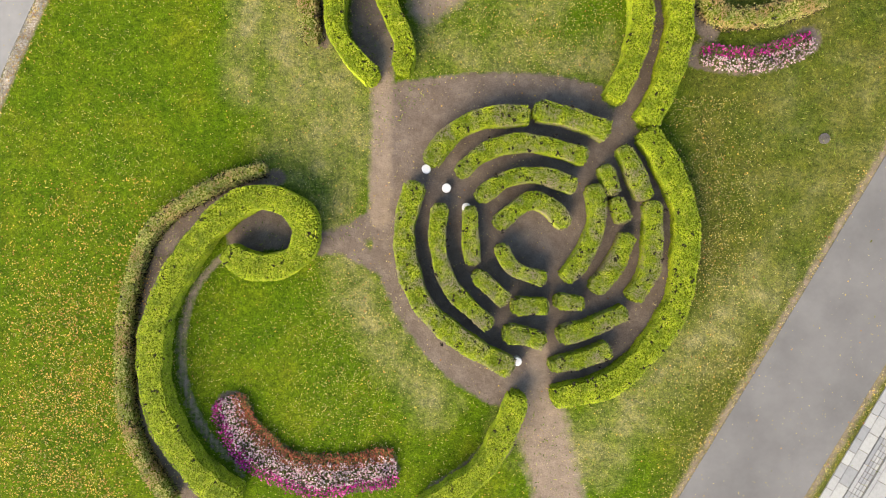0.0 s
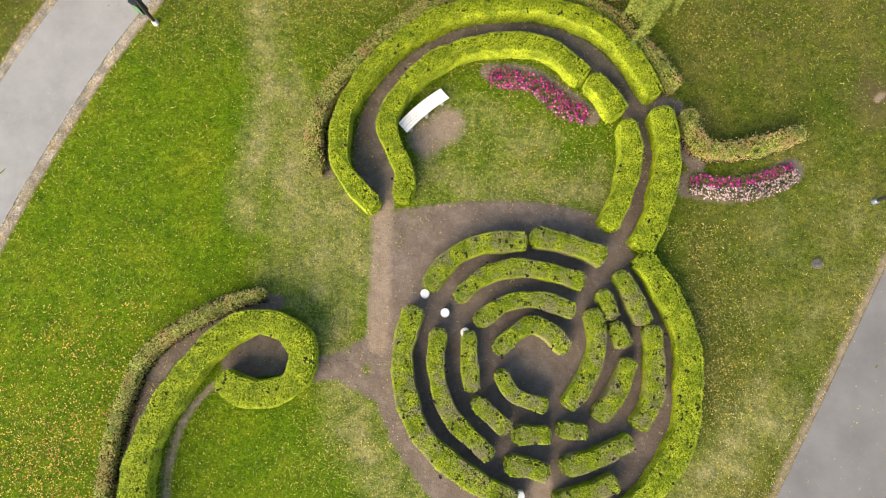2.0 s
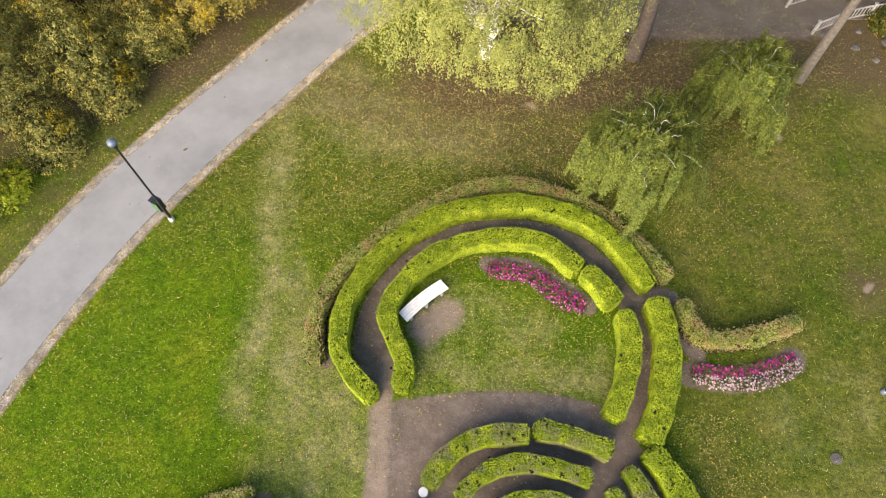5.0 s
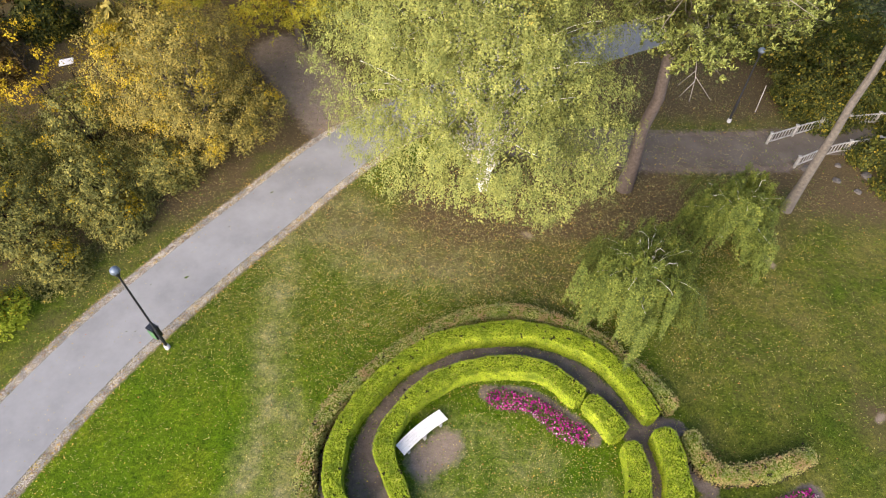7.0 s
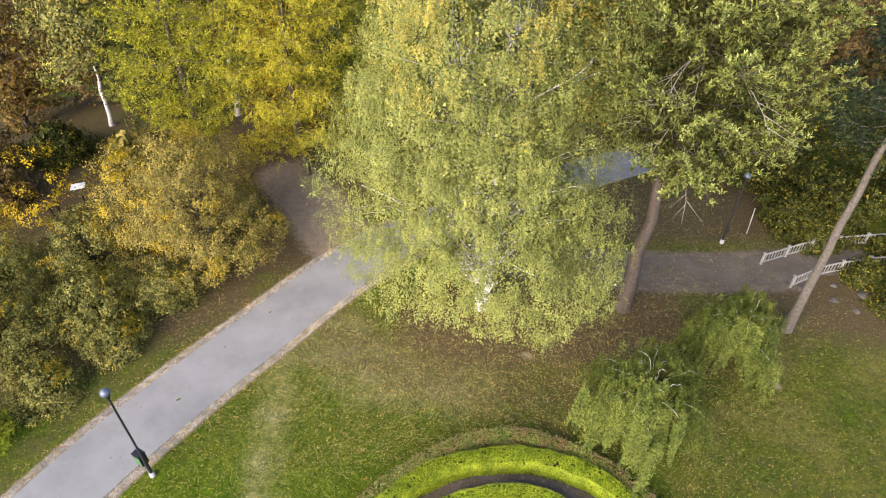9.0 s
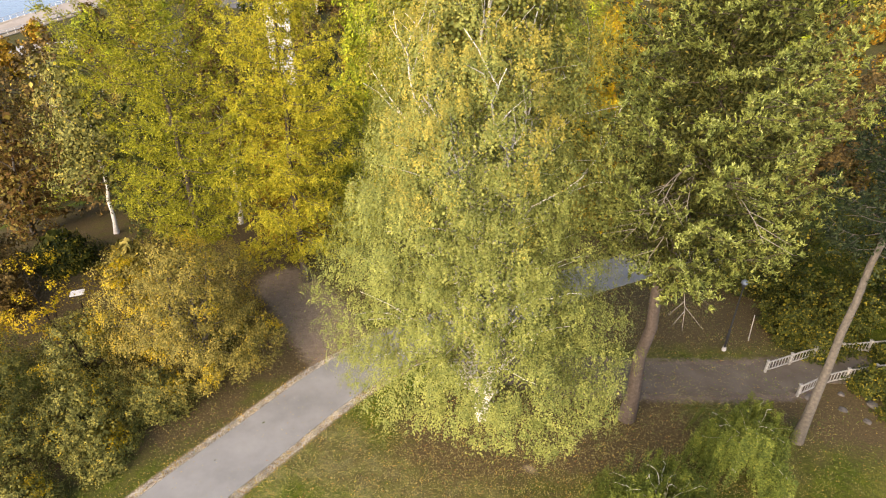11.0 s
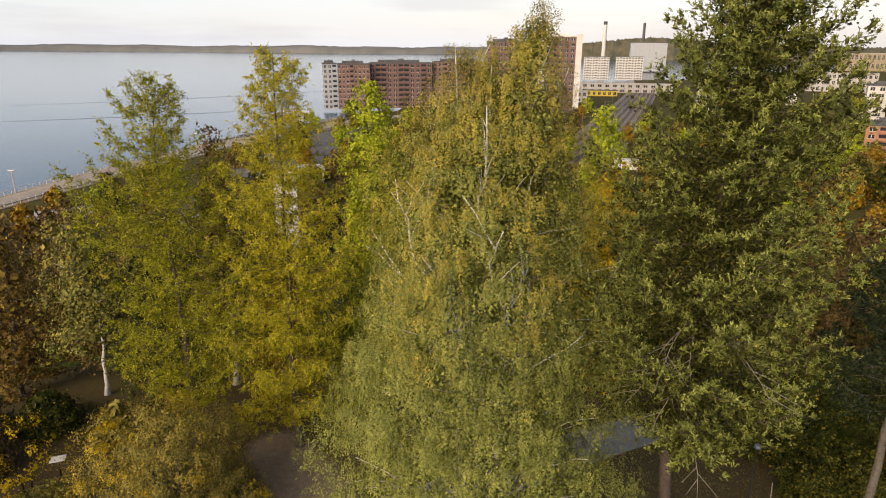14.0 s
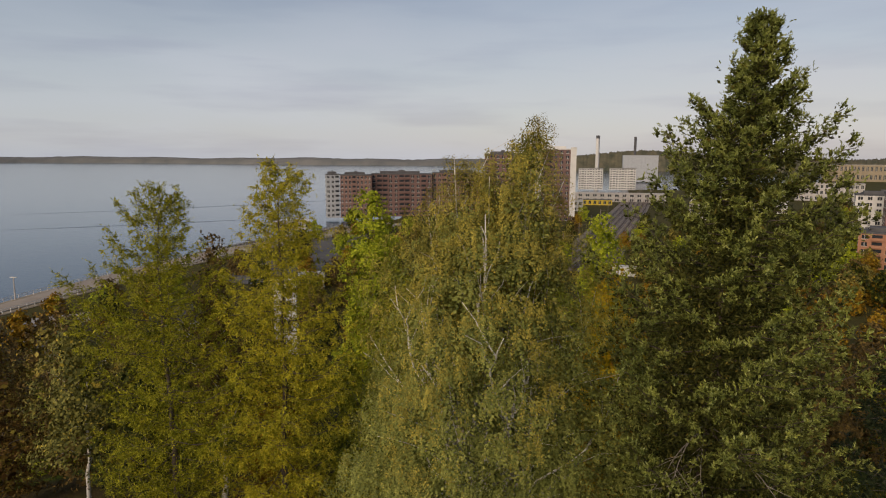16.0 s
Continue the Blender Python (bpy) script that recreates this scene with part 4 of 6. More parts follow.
def conifer(name, at, top, radius, profile, leaf, bark, rng, label, lean=(0, 0), bow=(0, 0), low=0.15, boughs=120, rise=(0.0, 0.6), sag=0.35, lift=0.25,
            side=9, tufts=30, per=5, size=0.18, ratio=0.3, puff=0.04, trunk=0.3, uneven=0.3, twig_len=0.4, split=False, core=0, core_size=0.35, skew=0.0, shoot_len=0.26, turn_up=0.15, hang=0.0, bunch=0.1, knot=0.36, pad=0.165, pad_every=1, dead=0, shaded_old_leaf=None):
    """A needle tree: boughs in whorls that sag and turn up at their tips, with side twigs in a flat spray and tufts along them."""
    high = top - float(height(*at))
    wood, limbs, crown = Geo(), [], Geo()
    ks, rs = zip(*profile)
    stem = stem_line(high, lean, bow, rng)
    u = np.linspace(0, 1, 16)
    wood.tube(stem, trunk * (1 - 0.97 * u ** 0.9) * (1 + 0.4 * np.exp(-u * 25)), 10)
    feet, ends, twigs, dry = [], [], Geo(), []
    for b in range(boughs):
        ub = low + (0.985 - low) * ((b + rng.random()) / boughs)
        st = along(stem, np.array([ub]))[0]
        out = max(radius * np.interp(ub, ks, rs) * (1 + uneven * np.clip(rng.normal(), -1.6, 0.9) * 0.7), 0.2)
        az = b * 2.39996 + rng.uniform(-0.4, 0.4)
        out *= 1 + skew * math.cos(az)
        t = np.linspace(0, 1, 9)
        climb = rise[0] + (rise[1] - rise[0]) * ub + rng.normal() * 0.08
        z = out * (climb * t - sag * np.sin(np.pi * t * 0.85) * 0.6 + lift * t ** 3)
        d, e = np.array([math.cos(az), math.sin(az)]), np.array([-math.sin(az), math.cos(az)])
        bend = rng.normal() * 0.12 * out * t ** 2
        line = np.column_stack([st[0] + d[0] * out * t + e[0] * bend, st[1] + d[1] * out * t + e[1] * bend, st[2] + z])
        bough = Geo()
        limbs.append(bough)
        bough.tube(line, max(trunk * 0.11 * out / radius, 0.012) * np.linspace(1, 0.12, 9), 5)
        feet.append(line[4]), ends.append(line[8])
        for q in range(side):
            v = 0.22 + 0.76 * (q + rng.random()) / side
            f = along(line, np.array([v]))[0]
            sgn = 1 if q % 2 else -1
            ang = az + sgn * rng.uniform(0.5, 1.1)
            ln = (twig_len * out * (1.15 - v) + 0.25) * rng.uniform(0.6, 1.2)
            tip = f + np.array([math.cos(ang) * ln, math.sin(ang) * ln, ln * (climb * 0.6 - 0.1 + rng.normal() * 0.12)])
            feet.append(f), ends.append(tip)
            if q % 2:
                twigs.tube([f, (f + tip) / 2, tip], [0.016, 0.012, 0.004], 4)
    for b in range(dead):  # bare dead branches below and inside the crown
        ub = low * rng.uniform(1.02, 1.7)
        st, az, out = along(stem, np.array([ub]))[0], rng.uniform(0, 6.28), radius * rng.uniform(0.45, 0.9)
        t = np.linspace(0, 1, 7)
        d = np.array([math.cos(az), math.sin(az)])
        wig = np.cumsum(rng.normal(size=(7, 3)) * 0.07, axis=0) * t[:, None]
        line = np.column_stack([st[0] + d[0] * out * t, st[1] + d[1] * out * t, st[2] + out * (0.1 * t - 0.45 * t ** 2)]) + wig
        dry.append(Geo().tube(line, 0.035 * np.linspace(1, 0.2, 7), 5))
        for q in range(5):
            f = along(line, np.array([rng.uniform(0.3, 0.95)]))[0]
            ang = az + rng.choice((-1, 1)) * rng.uniform(0.4, 1.0)
            g = out * rng.uniform(0.15, 0.35)
            dry[-1].tube([f, f + np.array([math.cos(ang) * g, math.sin(ang) * g, -0.3 * g])], [0.014, 0.005], 4)
    feet, ends = np.array(feet), np.array(ends)
    ln = np.linalg.norm(ends - feet, axis=1)
    # short shoots stand off every twig to both sides and carry the needles
    m = rng.poisson(np.clip(tufts * ln, 3, 200))
    idx = np.repeat(np.arange(len(feet)), m)
    t = bunch + (1.02 - bunch) * rng.random(len(idx)) ** 0.8
    k = np.maximum(np.round(ln / knot), 1)[idx]  # the shoots sit in rosettes along their twig
    t = (np.floor(t * k) + 0.75) / k
    centre = feet[idx] * (1 - t)[:, None] + ends[idx] * t[:, None]
    rose = idx * 40 + np.floor(t * k).astype(int)
    wild = np.random.default_rng(8).normal(size=(len(feet) * 40 + 80, 3)) * puff * 1.6
    way = ((ends - feet) / (ln[:, None] + 0.01))[idx]
    shoot = way * 0.55 + rng.normal(size=way.shape) * 0.55 + np.array([0, 0, turn_up])
    shoot[:, 2] -= 1.3 * hang
    shoot /= np.linalg.norm(shoot, axis=1)[:, None]
    p = centre + wild[rose]
    length = shoot_len * rng.uniform(0.6, 1.25, len(idx))
    i2 = np.repeat(np.arange(len(p)), per)
    u = rng.uniform(0.15, 1.0, len(i2))
    q = p[i2] + shoot[i2] * (length[i2] * u)[:, None] + rng.normal(size=(len(i2), 3)) * size * 0.13
    crown.leaves(q, size, rng, 0, ratio, dirs=shoot[i2] * 1.2)
    old = p[::pad_every]  # older needles along the twig below the fresh shoots; dark ones paint crown shade
    crown.leaves(old + rng.normal(size=old.shape) * 0.07 - np.array([0, 0, 0.07]), pad, rng, 1 if shaded_old_leaf else 0, 0.55, dirs=way[::pad_every] * 1.6)
    if core:  # dense twigs near the trunk; a dark set paints the shade inside
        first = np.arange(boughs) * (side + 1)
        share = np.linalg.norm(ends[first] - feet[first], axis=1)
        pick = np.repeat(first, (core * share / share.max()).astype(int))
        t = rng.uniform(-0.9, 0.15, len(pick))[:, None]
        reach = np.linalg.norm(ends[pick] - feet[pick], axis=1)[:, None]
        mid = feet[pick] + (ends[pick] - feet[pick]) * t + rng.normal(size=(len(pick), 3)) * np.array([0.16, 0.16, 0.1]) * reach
        crown.leaves(mid, core_size, rng, 1 if shaded_old_leaf else 0, 0.3)
    root = standing(name, at, label, "tree", wood, limbs, crown, [leaf, shaded_old_leaf] if shaded_old_leaf else [leaf], bark, split, twigs)
    for g in dry:
        part("dead_branch", g.mesh("dead_branch", [PALE_TWIG], True), root, "bare pale dead branch")
    return root


rng = np.random.default_rng(5)
ROUND = [(0, 0.4), (0.15, 0.85), (0.4, 1.0), (0.65, 0.85), (0.85, 0.5), (1, 0.12)]
CONE = [(0, 0.8), (0.2, 1.0), (0.4, 0.85), (0.7, 0.5), (0.9, 0.2), (1, 0.04)]
DOME = [(0, 0.9), (0.3, 1.0), (0.7, 0.9), (0.9, 0.6), (1, 0.3)]

broad_tree("big_birch", (2.25, 22.6), 25.4, 5.9, [(0, 0.5), (0.12, 0.82), (0.2, 0.98), (0.3, 1.05), (0.45, 1.02), (0.6, 0.91), (0.69, 0.83), (0.77, 0.74), (0.85, 0.62), (0.92, 0.42), (0.96, 0.2), (1, 0.0)], BIRCH_LEAF, BIRCH_BARK, rng,
           "tall many-stemmed birch with hanging yellow-green leaves", stems=((1.3, 0.2, 1.0), (-1.7, 0.2, 0.945), (-0.5, -0.6, 0.92), (1.9, 0.4, 0.9), (-2.6, 0.4, 0.86)), axis=((0, -0.1, 0), (0.3, -0.5, 0), (0.6, -0.75, 0), (0.77, -0.5, 0), (0.88, 0.0, 0), (0.94, 0.6, 0), (1, 1.1, 0)), low=0.168,
           boughs=150, sprays=980, per=310, pads=75, size=0.06, ratio=0.7, spread=0.28, reach=1.25, gap=0.74, strand=0.85, trunk=0.24, lumpy=0.25, thick=0.4, second=BIRCH_TOP_LEAF, share=0.36, upward=3.2, tops=60, split=True, strands=15, core=42000, core_size=0.135, core_top=0.82, bare=24)
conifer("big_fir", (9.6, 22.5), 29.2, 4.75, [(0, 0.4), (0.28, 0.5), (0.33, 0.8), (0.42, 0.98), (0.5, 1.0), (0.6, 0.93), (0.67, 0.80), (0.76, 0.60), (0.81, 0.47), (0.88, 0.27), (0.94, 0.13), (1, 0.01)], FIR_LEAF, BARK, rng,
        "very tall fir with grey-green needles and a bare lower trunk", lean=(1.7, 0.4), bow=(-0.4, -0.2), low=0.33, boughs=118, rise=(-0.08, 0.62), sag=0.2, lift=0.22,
        side=17, tufts=17, per=8, size=0.115, ratio=0.31, puff=0.03, bunch=0.2, knot=0.34, trunk=0.34, split=True, core=900, core_size=0.2, shoot_len=0.25, turn_up=0.6, skew=0.06, uneven=0.3, dead=18, pad=0.17, shaded_old_leaf=FIR_SHADED_OLD)
conifer("golden_larch", (-8.6, 34.5), 23.8, 3.7, [(0, 0.8), (0.3, 1.0), (0.55, 0.85), (0.75, 0.6), (0.85, 0.42), (0.94, 0.36), (1, 0.08)], LARCH_GOLD, BARK, rng,
        "golden autumn larch with drooping twigs", low=0.1, boughs=120, rise=(-0.05, 0.55), sag=0.25, lift=0.2, side=12, tufts=15, per=7, size=0.112, ratio=0.29, puff=0.06, bunch=0.15, pad=0.13, trunk=0.24, uneven=0.5, split=True, core=200, core_size=0.2, shoot_len=0.38, turn_up=0.0, hang=0.55)
conifer("green_larch", (-15.2, 35.0), 22.4, 4.2, [(0, 0.7), (0.3, 0.95), (0.55, 1.0), (0.72, 0.72), (0.85, 0.42), (0.94, 0.22), (1, 0.05)], LARCH_GREEN, BARK, rng,
        "green larch with long upswept ragged boughs", low=0.12, boughs=100, rise=(0.0, 0.65), sag=0.2, lift=0.25, side=12, tufts=16, per=7, size=0.112, ratio=0.29, puff=0.06, bunch=0.15, pad=0.13, trunk=0.24, uneven=0.55, split=True, core=200, core_size=0.2, shoot_len=0.34, turn_up=0.1, hang=0.25)
conifer("dark_fir", (17.4, 21.0), 25.0, 3.4, CONE, DARK_FIR, GREY_BARK, rng, "tall dark fir on a bare grey trunk", lean=(1.0, 0.6), bow=(-0.3, 0), low=0.42, boughs=60, rise=(-0.2, 0.5),
        side=10, tufts=9, per=7, size=0.17, ratio=0.36, trunk=0.235, core=60, core_size=0.2)


def weeping_birch(at, top, radius, arcs, label, seed, turn=0.0):
    """A short leaning stem with arching white boughs; from each hangs a curtain of thin leafy twigs."""
    r = np.random.default_rng(seed)
    wood, limbs, crown = Geo(), [], Geo()
    wood.tube(stem_line(top * 0.8, (0.3, 0.1), (0.25, 0.1), r), np.linspace(0.11, 0.04, 16), 8)
    for k in range(arcs):
        az = turn + k * 2.39996 + r.uniform(-0.3, 0.3)
        out = radius * math.sqrt((k + 0.6) / arcs) * r.uniform(0.85, 1.05)
        peak = top * (1.0 - 0.28 * (out / radius) ** 2) * r.uniform(0.86, 1.0)
        t = np.linspace(0, 1, 12)
        wig = np.cumsum(r.normal(size=(12, 2)) * 0.05, axis=0)
        z = top * 0.5 + (peak - top * 0.5) * np.sin(np.pi * 0.62 * t) / 1.0
        line = np.column_stack([math.cos(az) * out * t + wig[:, 0] + 0.2, math.sin(az) * out * t + wig[:, 1] + 0.05, z])
        limbs.append(Geo().tube(line, np.linspace(0.016, 0.005, 12), 5))
        if k % 5:  # most boughs are covered along their back
            cap = along(line, r.uniform(0.1, 1.0, 200)) + r.normal(size=(200, 3)) * np.array([0.13, 0.13, 0.05]) + np.array([0, 0, 0.06])
            crown.leaves(cap, 0.062, r, 0, 0.62, face=np.array([math.cos(az) * 0.3, math.sin(az) * 0.3, 1.0]) + r.normal(size=cap.shape) * 0.3)
        locks = int(7 + 9 * out / radius)  # the hanging twigs keep together in locks
        n = locks * 9
        lock = np.repeat(np.arange(locks), 9)
        foot = along(line, 0.12 + 0.95 * np.sqrt(r.random(locks)))[lock] + (r.normal(size=(locks, 3)) * np.array([0.3, 0.3, 0.05]))[lock] + r.normal(size=(n, 3)) * np.array([0.085, 0.085, 0.04]) + np.array([0, 0, 0.1])
        long = np.clip(foot[:, 2] * (r.uniform(0.35, 0.9, locks)[lock] + r.normal(size=n) * 0.09), 0.25, 2.8)
        drift = (r.normal(size=(locks, 2)) * 0.07)[lock] + np.array([math.cos(az), math.sin(az)]) * 0.2
        m = (long / 0.036).astype(int)
        idx = np.repeat(np.arange(n), m)
        d = r.random(len(idx))
        p = foot[idx] + r.normal(size=(len(idx), 3)) * 0.035
        p[:, :2] += drift[idx] * (d * long[idx])[:, None]
        p[:, 2] -= d * long[idx]
        way = np.column_stack([drift[idx] * 4 + np.array([math.cos(az), math.sin(az)]) * 0.7, np.full(len(idx), 0.6)])
        crown.leaves(p, 0.07, r, 0, 0.62, face=way + r.normal(size=p.shape) * 0.35)
    return standing("weeping_birch", at, label, "tree", wood, limbs, crown, [WEEP_LEAF], BIRCH_BARK, True)


weeping_birch((8.1, 15.1), 4.9, 2.5, 19, "small weeping birch with leaves to the grass", 4)
weeping_birch((13.5, 19.3), 3.5, 2.3, 15, "small weeping birch with a bare white bough", 9, 1.0)
broad_tree("broad_willow", (-13.2, 26.8), 8.1, 4.3, [(0, 0.6), (0.2, 0.95), (0.45, 1.0), (0.7, 0.86), (0.9, 0.5), (1, 0.25)], OLIVE_LEAF, GREY_BARK, rng, "broad rounded tree with olive and yellowing leaves",
           stems=((1.5, 0.5, 0.85), (-1.6, 0.4, 0.85), (0.2, -1.6, 0.8), (0, 1.5, 0.9)), boughs=70, sprays=420, per=190, pads=20, size=0.074, ratio=0.6, spread=0.3, reach=1.0, gap=0.55, strands=22, strand=0.6, trunk=0.12, low=0.06, second=YELLOW_LEAF, share=0.15, split=True, core=3000, core_size=0.16, lumpy=0.4, thick=0.5)


def shrub(at, top, radius, leaf, label, sprays=330, per=21, size=0.188, second=None, core=2):
    return broad_tree("shrub", at, top, radius, DOME, leaf, TWIGS, rng, label, "shrub", stems=((radius * 0.3, 0, 0.8), (-radius * 0.3, 0.2, 0.75), (0, -radius * 0.3, 0.7)), boughs=14,
                      sprays=int(sprays * 0.42), per=int(per * 2.7), pads=14, size=size * 0.62, spread=0.26, reach=0.7, gap=0.42, strands=14, strand=0.32, trunk=0.05, low=0.12, second=second, share=0.06 if second else 0.0, core=core * sprays, core_size=0.2)


for x, y, t, r, m, n in ((-20.2, 19.6, 3.6, 2.7, ROADSIDE_LEAF, 480), (-16.9, 21.8, 3.2, 2.3, ROADSIDE_LEAF, 420), (-13.9, 23.2, 2.6, 1.6, ROADSIDE_LEAF, 260), (-17.5, 17.2, 1.7, 1.5, ROADSIDE_LEAF, 220), (-15.3, 20.0, 1.8, 1.5, ROADSIDE_LEAF, 220), (-20.4, 13.6, 1.6, 1.4, ROADSIDE_LEAF, 180),
                         (-22.3, 23.4, 3.8, 3.0, ROADSIDE_LEAF, 460), (-18.4, 25.4, 4.2, 2.4, ROADSIDE_LEAF, 360), (-19.3, 14.6, 1.8, 1.3, GREEN_LEAF, 160), (-24.6, 18.0, 3.4, 2.6, ROADSIDE_LEAF, 300)):
    shrub((x, y), t, r, m, "leafy olive shrub beside the park road", n, 34, 0.132, second=YELLOW_LEAF, core=1)
for x, y, t, r in ((-22.5, 29.5, 5.5, 2.6), (-17.2, 28.6, 6.0, 1.7), (-26.0, 27.0, 5.0, 2.4)):
    shrub((x, y), t, r, YELLOW_LEAF, "sparse shrub with yellow leaves", 90, 17, 0.14, core=0)
for x, y, t, r in ((22.3, 30.5, 3.4, 2.8), (26, 31, 4.2, 3.0), (24, 22.4, 1.6, 1.6), (30, 27, 4.0, 3.0), (20.5, 33.5, 3.4, 2.6), (24, 36, 6.0, 3.2), (30, 36, 7.0, 3.4), (29, 31.5, 5.0, 2.6), (21.8, 29.6, 1.9, 1.3), (22.9, 24.75, 1.4, 1.15), (20.6, 29.2, 2.3, 1.7), (23.6, 30.0, 3.0, 2.0), (26.6, 25.2, 1.3, 1.3), (21.7, 27.8, 1.7, 1.5), (23.0, 28.4, 1.7, 1.2), (25.0, 25.0, 1.5, 1.2), (24.9, 27.0, 1.0, 0.9)):
    shrub((x, y), t, r, SHRUB_LEAF, "dark shrub flecked with yellow on the slope", 200)

BACK = (  # place, top, radius, outline, leaf, bark, sprays
    (-23.9, 40.9, 14, 3.0, ROUND, ROADSIDE_LEAF, BIRCH_BARK, 340), (-15.0, 42, 19, 2.6, ROUND, BROWN_LEAF, BIRCH_BARK, 220), (-10.5, 40, 10, 3.0, ROUND, ORANGE_LEAF, GREY_BARK, 260),
    (-19.5, 40, 12, 3.2, ROUND, SHRUB_LEAF, GREY_BARK, 260), (-31.5, 43, 12, 3.2, ROUND, RED_LEAF, GREY_BARK, 280), (-25.5, 36.5, 2.6, 2.2, ROUND, SHRUB_LEAF, GREY_BARK, 240), (-30, 35, 4, 2.8, ROUND, BROWN_LEAF, GREY_BARK, 240), (-20.5, 35.5, 2.4, 2.0, ROUND, OLIVE_LEAF, GREY_BARK, 200), (-27, 31.5, 5, 2.6, ROUND, BROWN_LEAF, GREY_BARK, 200), (-27.5, 47, 13, 3.6, ROUND, BROWN_LEAF, GREY_BARK, 260), (-35, 49, 12, 4.0, ROUND, BROWN_LEAF, GREY_BARK, 260),
    (-22, 50, 13, 4.0, ROUND, SHRUB_LEAF, GREY_BARK, 280), (-5.5, 41, 11, 3.2, ROUND, LARCH_GREEN, GREY_BARK, 260), (-7.3, 70, 20.6, 4.0, DOME, GREEN_LEAF, GREY_BARK, 1000), (-51, 80, 5.8, 4.5, ROUND, BROWN_LEAF, GREY_BARK, 200), (-45, 82, 4.5, 4.5, ROUND, BROWN_LEAF, GREY_BARK, 200), (-39, 80, 3.5, 4.5, ROUND, OLIVE_LEAF, GREY_BARK, 200), (-33, 82, 2.5, 4.0, ROUND, BROWN_LEAF, GREY_BARK, 200), (-4, 62, 14, 4.5, ROUND, LARCH_GREEN, GREY_BARK, 300),
    (11.4, 41, 17.6, 2.3, DOME, YELLOW_LEAF, GREY_BARK, 520), (17.6, 68, 18.4, 3.4, DOME, GREEN_LEAF, GREY_BARK, 700), (4, 46, 14, 4.6, ROUND, OLIVE_LEAF, GREY_BARK, 150), (19, 41, 16, 4.2, ROUND, SHRUB_LEAF, GREY_BARK, 150),
    (26, 43, 17, 4.4, ROUND, BROWN_LEAF, GREY_BARK, 150), (33, 40, 15, 4.0, ROUND, SHRUB_LEAF, GREY_BARK, 150), (-48, 62, 8, 5, ROUND, BROWN_LEAF, GREY_BARK, 240), (-40, 64, 7, 5, ROUND, OLIVE_LEAF, GREY_BARK, 240),
    (-20, 78, 1.0, 4.5, ROUND, OLIVE_LEAF, GREY_BARK, 220), (-15, 70, 3.5, 4.0, ROUND, LARCH_GREEN, GREY_BARK, 240), (-25, 84, 0, 4.5, ROUND, BROWN_LEAF, GREY_BARK, 220), (-56, 76, 7, 5, ROUND, BROWN_LEAF, GREY_BARK, 240), (-30, 62, 8, 5, ROUND, OLIVE_LEAF, GREY_BARK, 260), (-20, 66, 8, 5, ROUND, SHRUB_LEAF, GREY_BARK, 260), (12, 52, 12, 4.5, ROUND, SHRUB_LEAF, GREY_BARK, 150),
    (24, 58, 9, 5, ROUND, OLIVE_LEAF, GREY_BARK, 150), (36, 58, 10, 5, ROUND, BROWN_LEAF, GREY_BARK, 150), (46, 62, 8, 5, ROUND, BROWN_LEAF, GREY_BARK, 150), (40, 48, 13, 4.5, ROUND, OLIVE_LEAF, GREY_BARK, 150))
for x, y, t, r, pf, lf, bk, n in BACK:
    broad_tree("park_tree", (x, y), t, r, pf, lf, bk, rng, "autumn tree on the slope behind the garden", boughs=16, sprays=int(0.5 * n), per=min(56, int(2100 / math.hypot(x, y))), size=max(0.004 * math.hypot(x, y), 0.145), spread=0.42, gap=0.3, reach=1.2, strands=12, pads=6, strand=0.6, trunk=0.16, low=0.36 if bk is BIRCH_BARK else 0.08, stems=((0.5, 0.3, 0.98),), core=420, core_size=0.55, second=ORANGE_LEAF if lf is YELLOW_LEAF else None, share=0.5, upward=-1.0)
conifer("dark_fir", (29, 33), 22.0, 3.8, CONE, DARK_FIR, BARK, rng, "dark fir among the shrubs", low=0.12, boughs=70, tufts=5, per=6, size=0.2, core=60, core_size=0.4)
conifer("dark_fir", (38, 42), 19.0, 4.0, CONE, DARK_FIR, BARK, rng, "dark fir among the shrubs", low=0.12, boughs=60, tufts=5, per=6, size=0.22, core=60, core_size=0.4)

# ---- woods and gardens on the slopes below, copies of a few trees ----
FAR = []
for leaf, high, r in ((OLIVE_LEAF, 11, 4.0), (BROWN_LEAF, 10, 4.2), (GREEN_LEAF, 12, 4.4), (SHRUB_LEAF, 12, 4.0), (ORANGE_LEAF, 9, 3.4)):
    at = (60 + 9 * len(FAR), 96)
    FAR.append(broad_tree("park_tree", at, float(height(*at)) + high, r, ROUND, leaf, GREY_BARK, rng, "autumn tree on the lower slope", boughs=5, sprays=64, per=9, pads=2, size=0.74, spread=0.55, core=90, core_size=0.9, strand=0.7, trunk=0.16, low=0.15, stems=((0.3, 0.3, 0.98),)))
rf = np.random.default_rng(77)
for k in range(220):
    x, y = rf.uniform(-100, 225), rf.uniform(72, 330)
    shore = -118 + 0.17 * (y - 190) + 0.0006 * max(y - 190, 0) ** 2
    if x < shore + 34 or abs(x - (24 + 0.20 * (y - 60))) < 15 or (y > 150 and rf.random() < 0.5) or (x < -30 and y < 110 and rf.random() < 0.5):
        continue
    copy_thing(FAR[k % 5], pose(x, y, float(height(x, y)) - 0.3, 0, 0, rf.uniform(0, 360)))

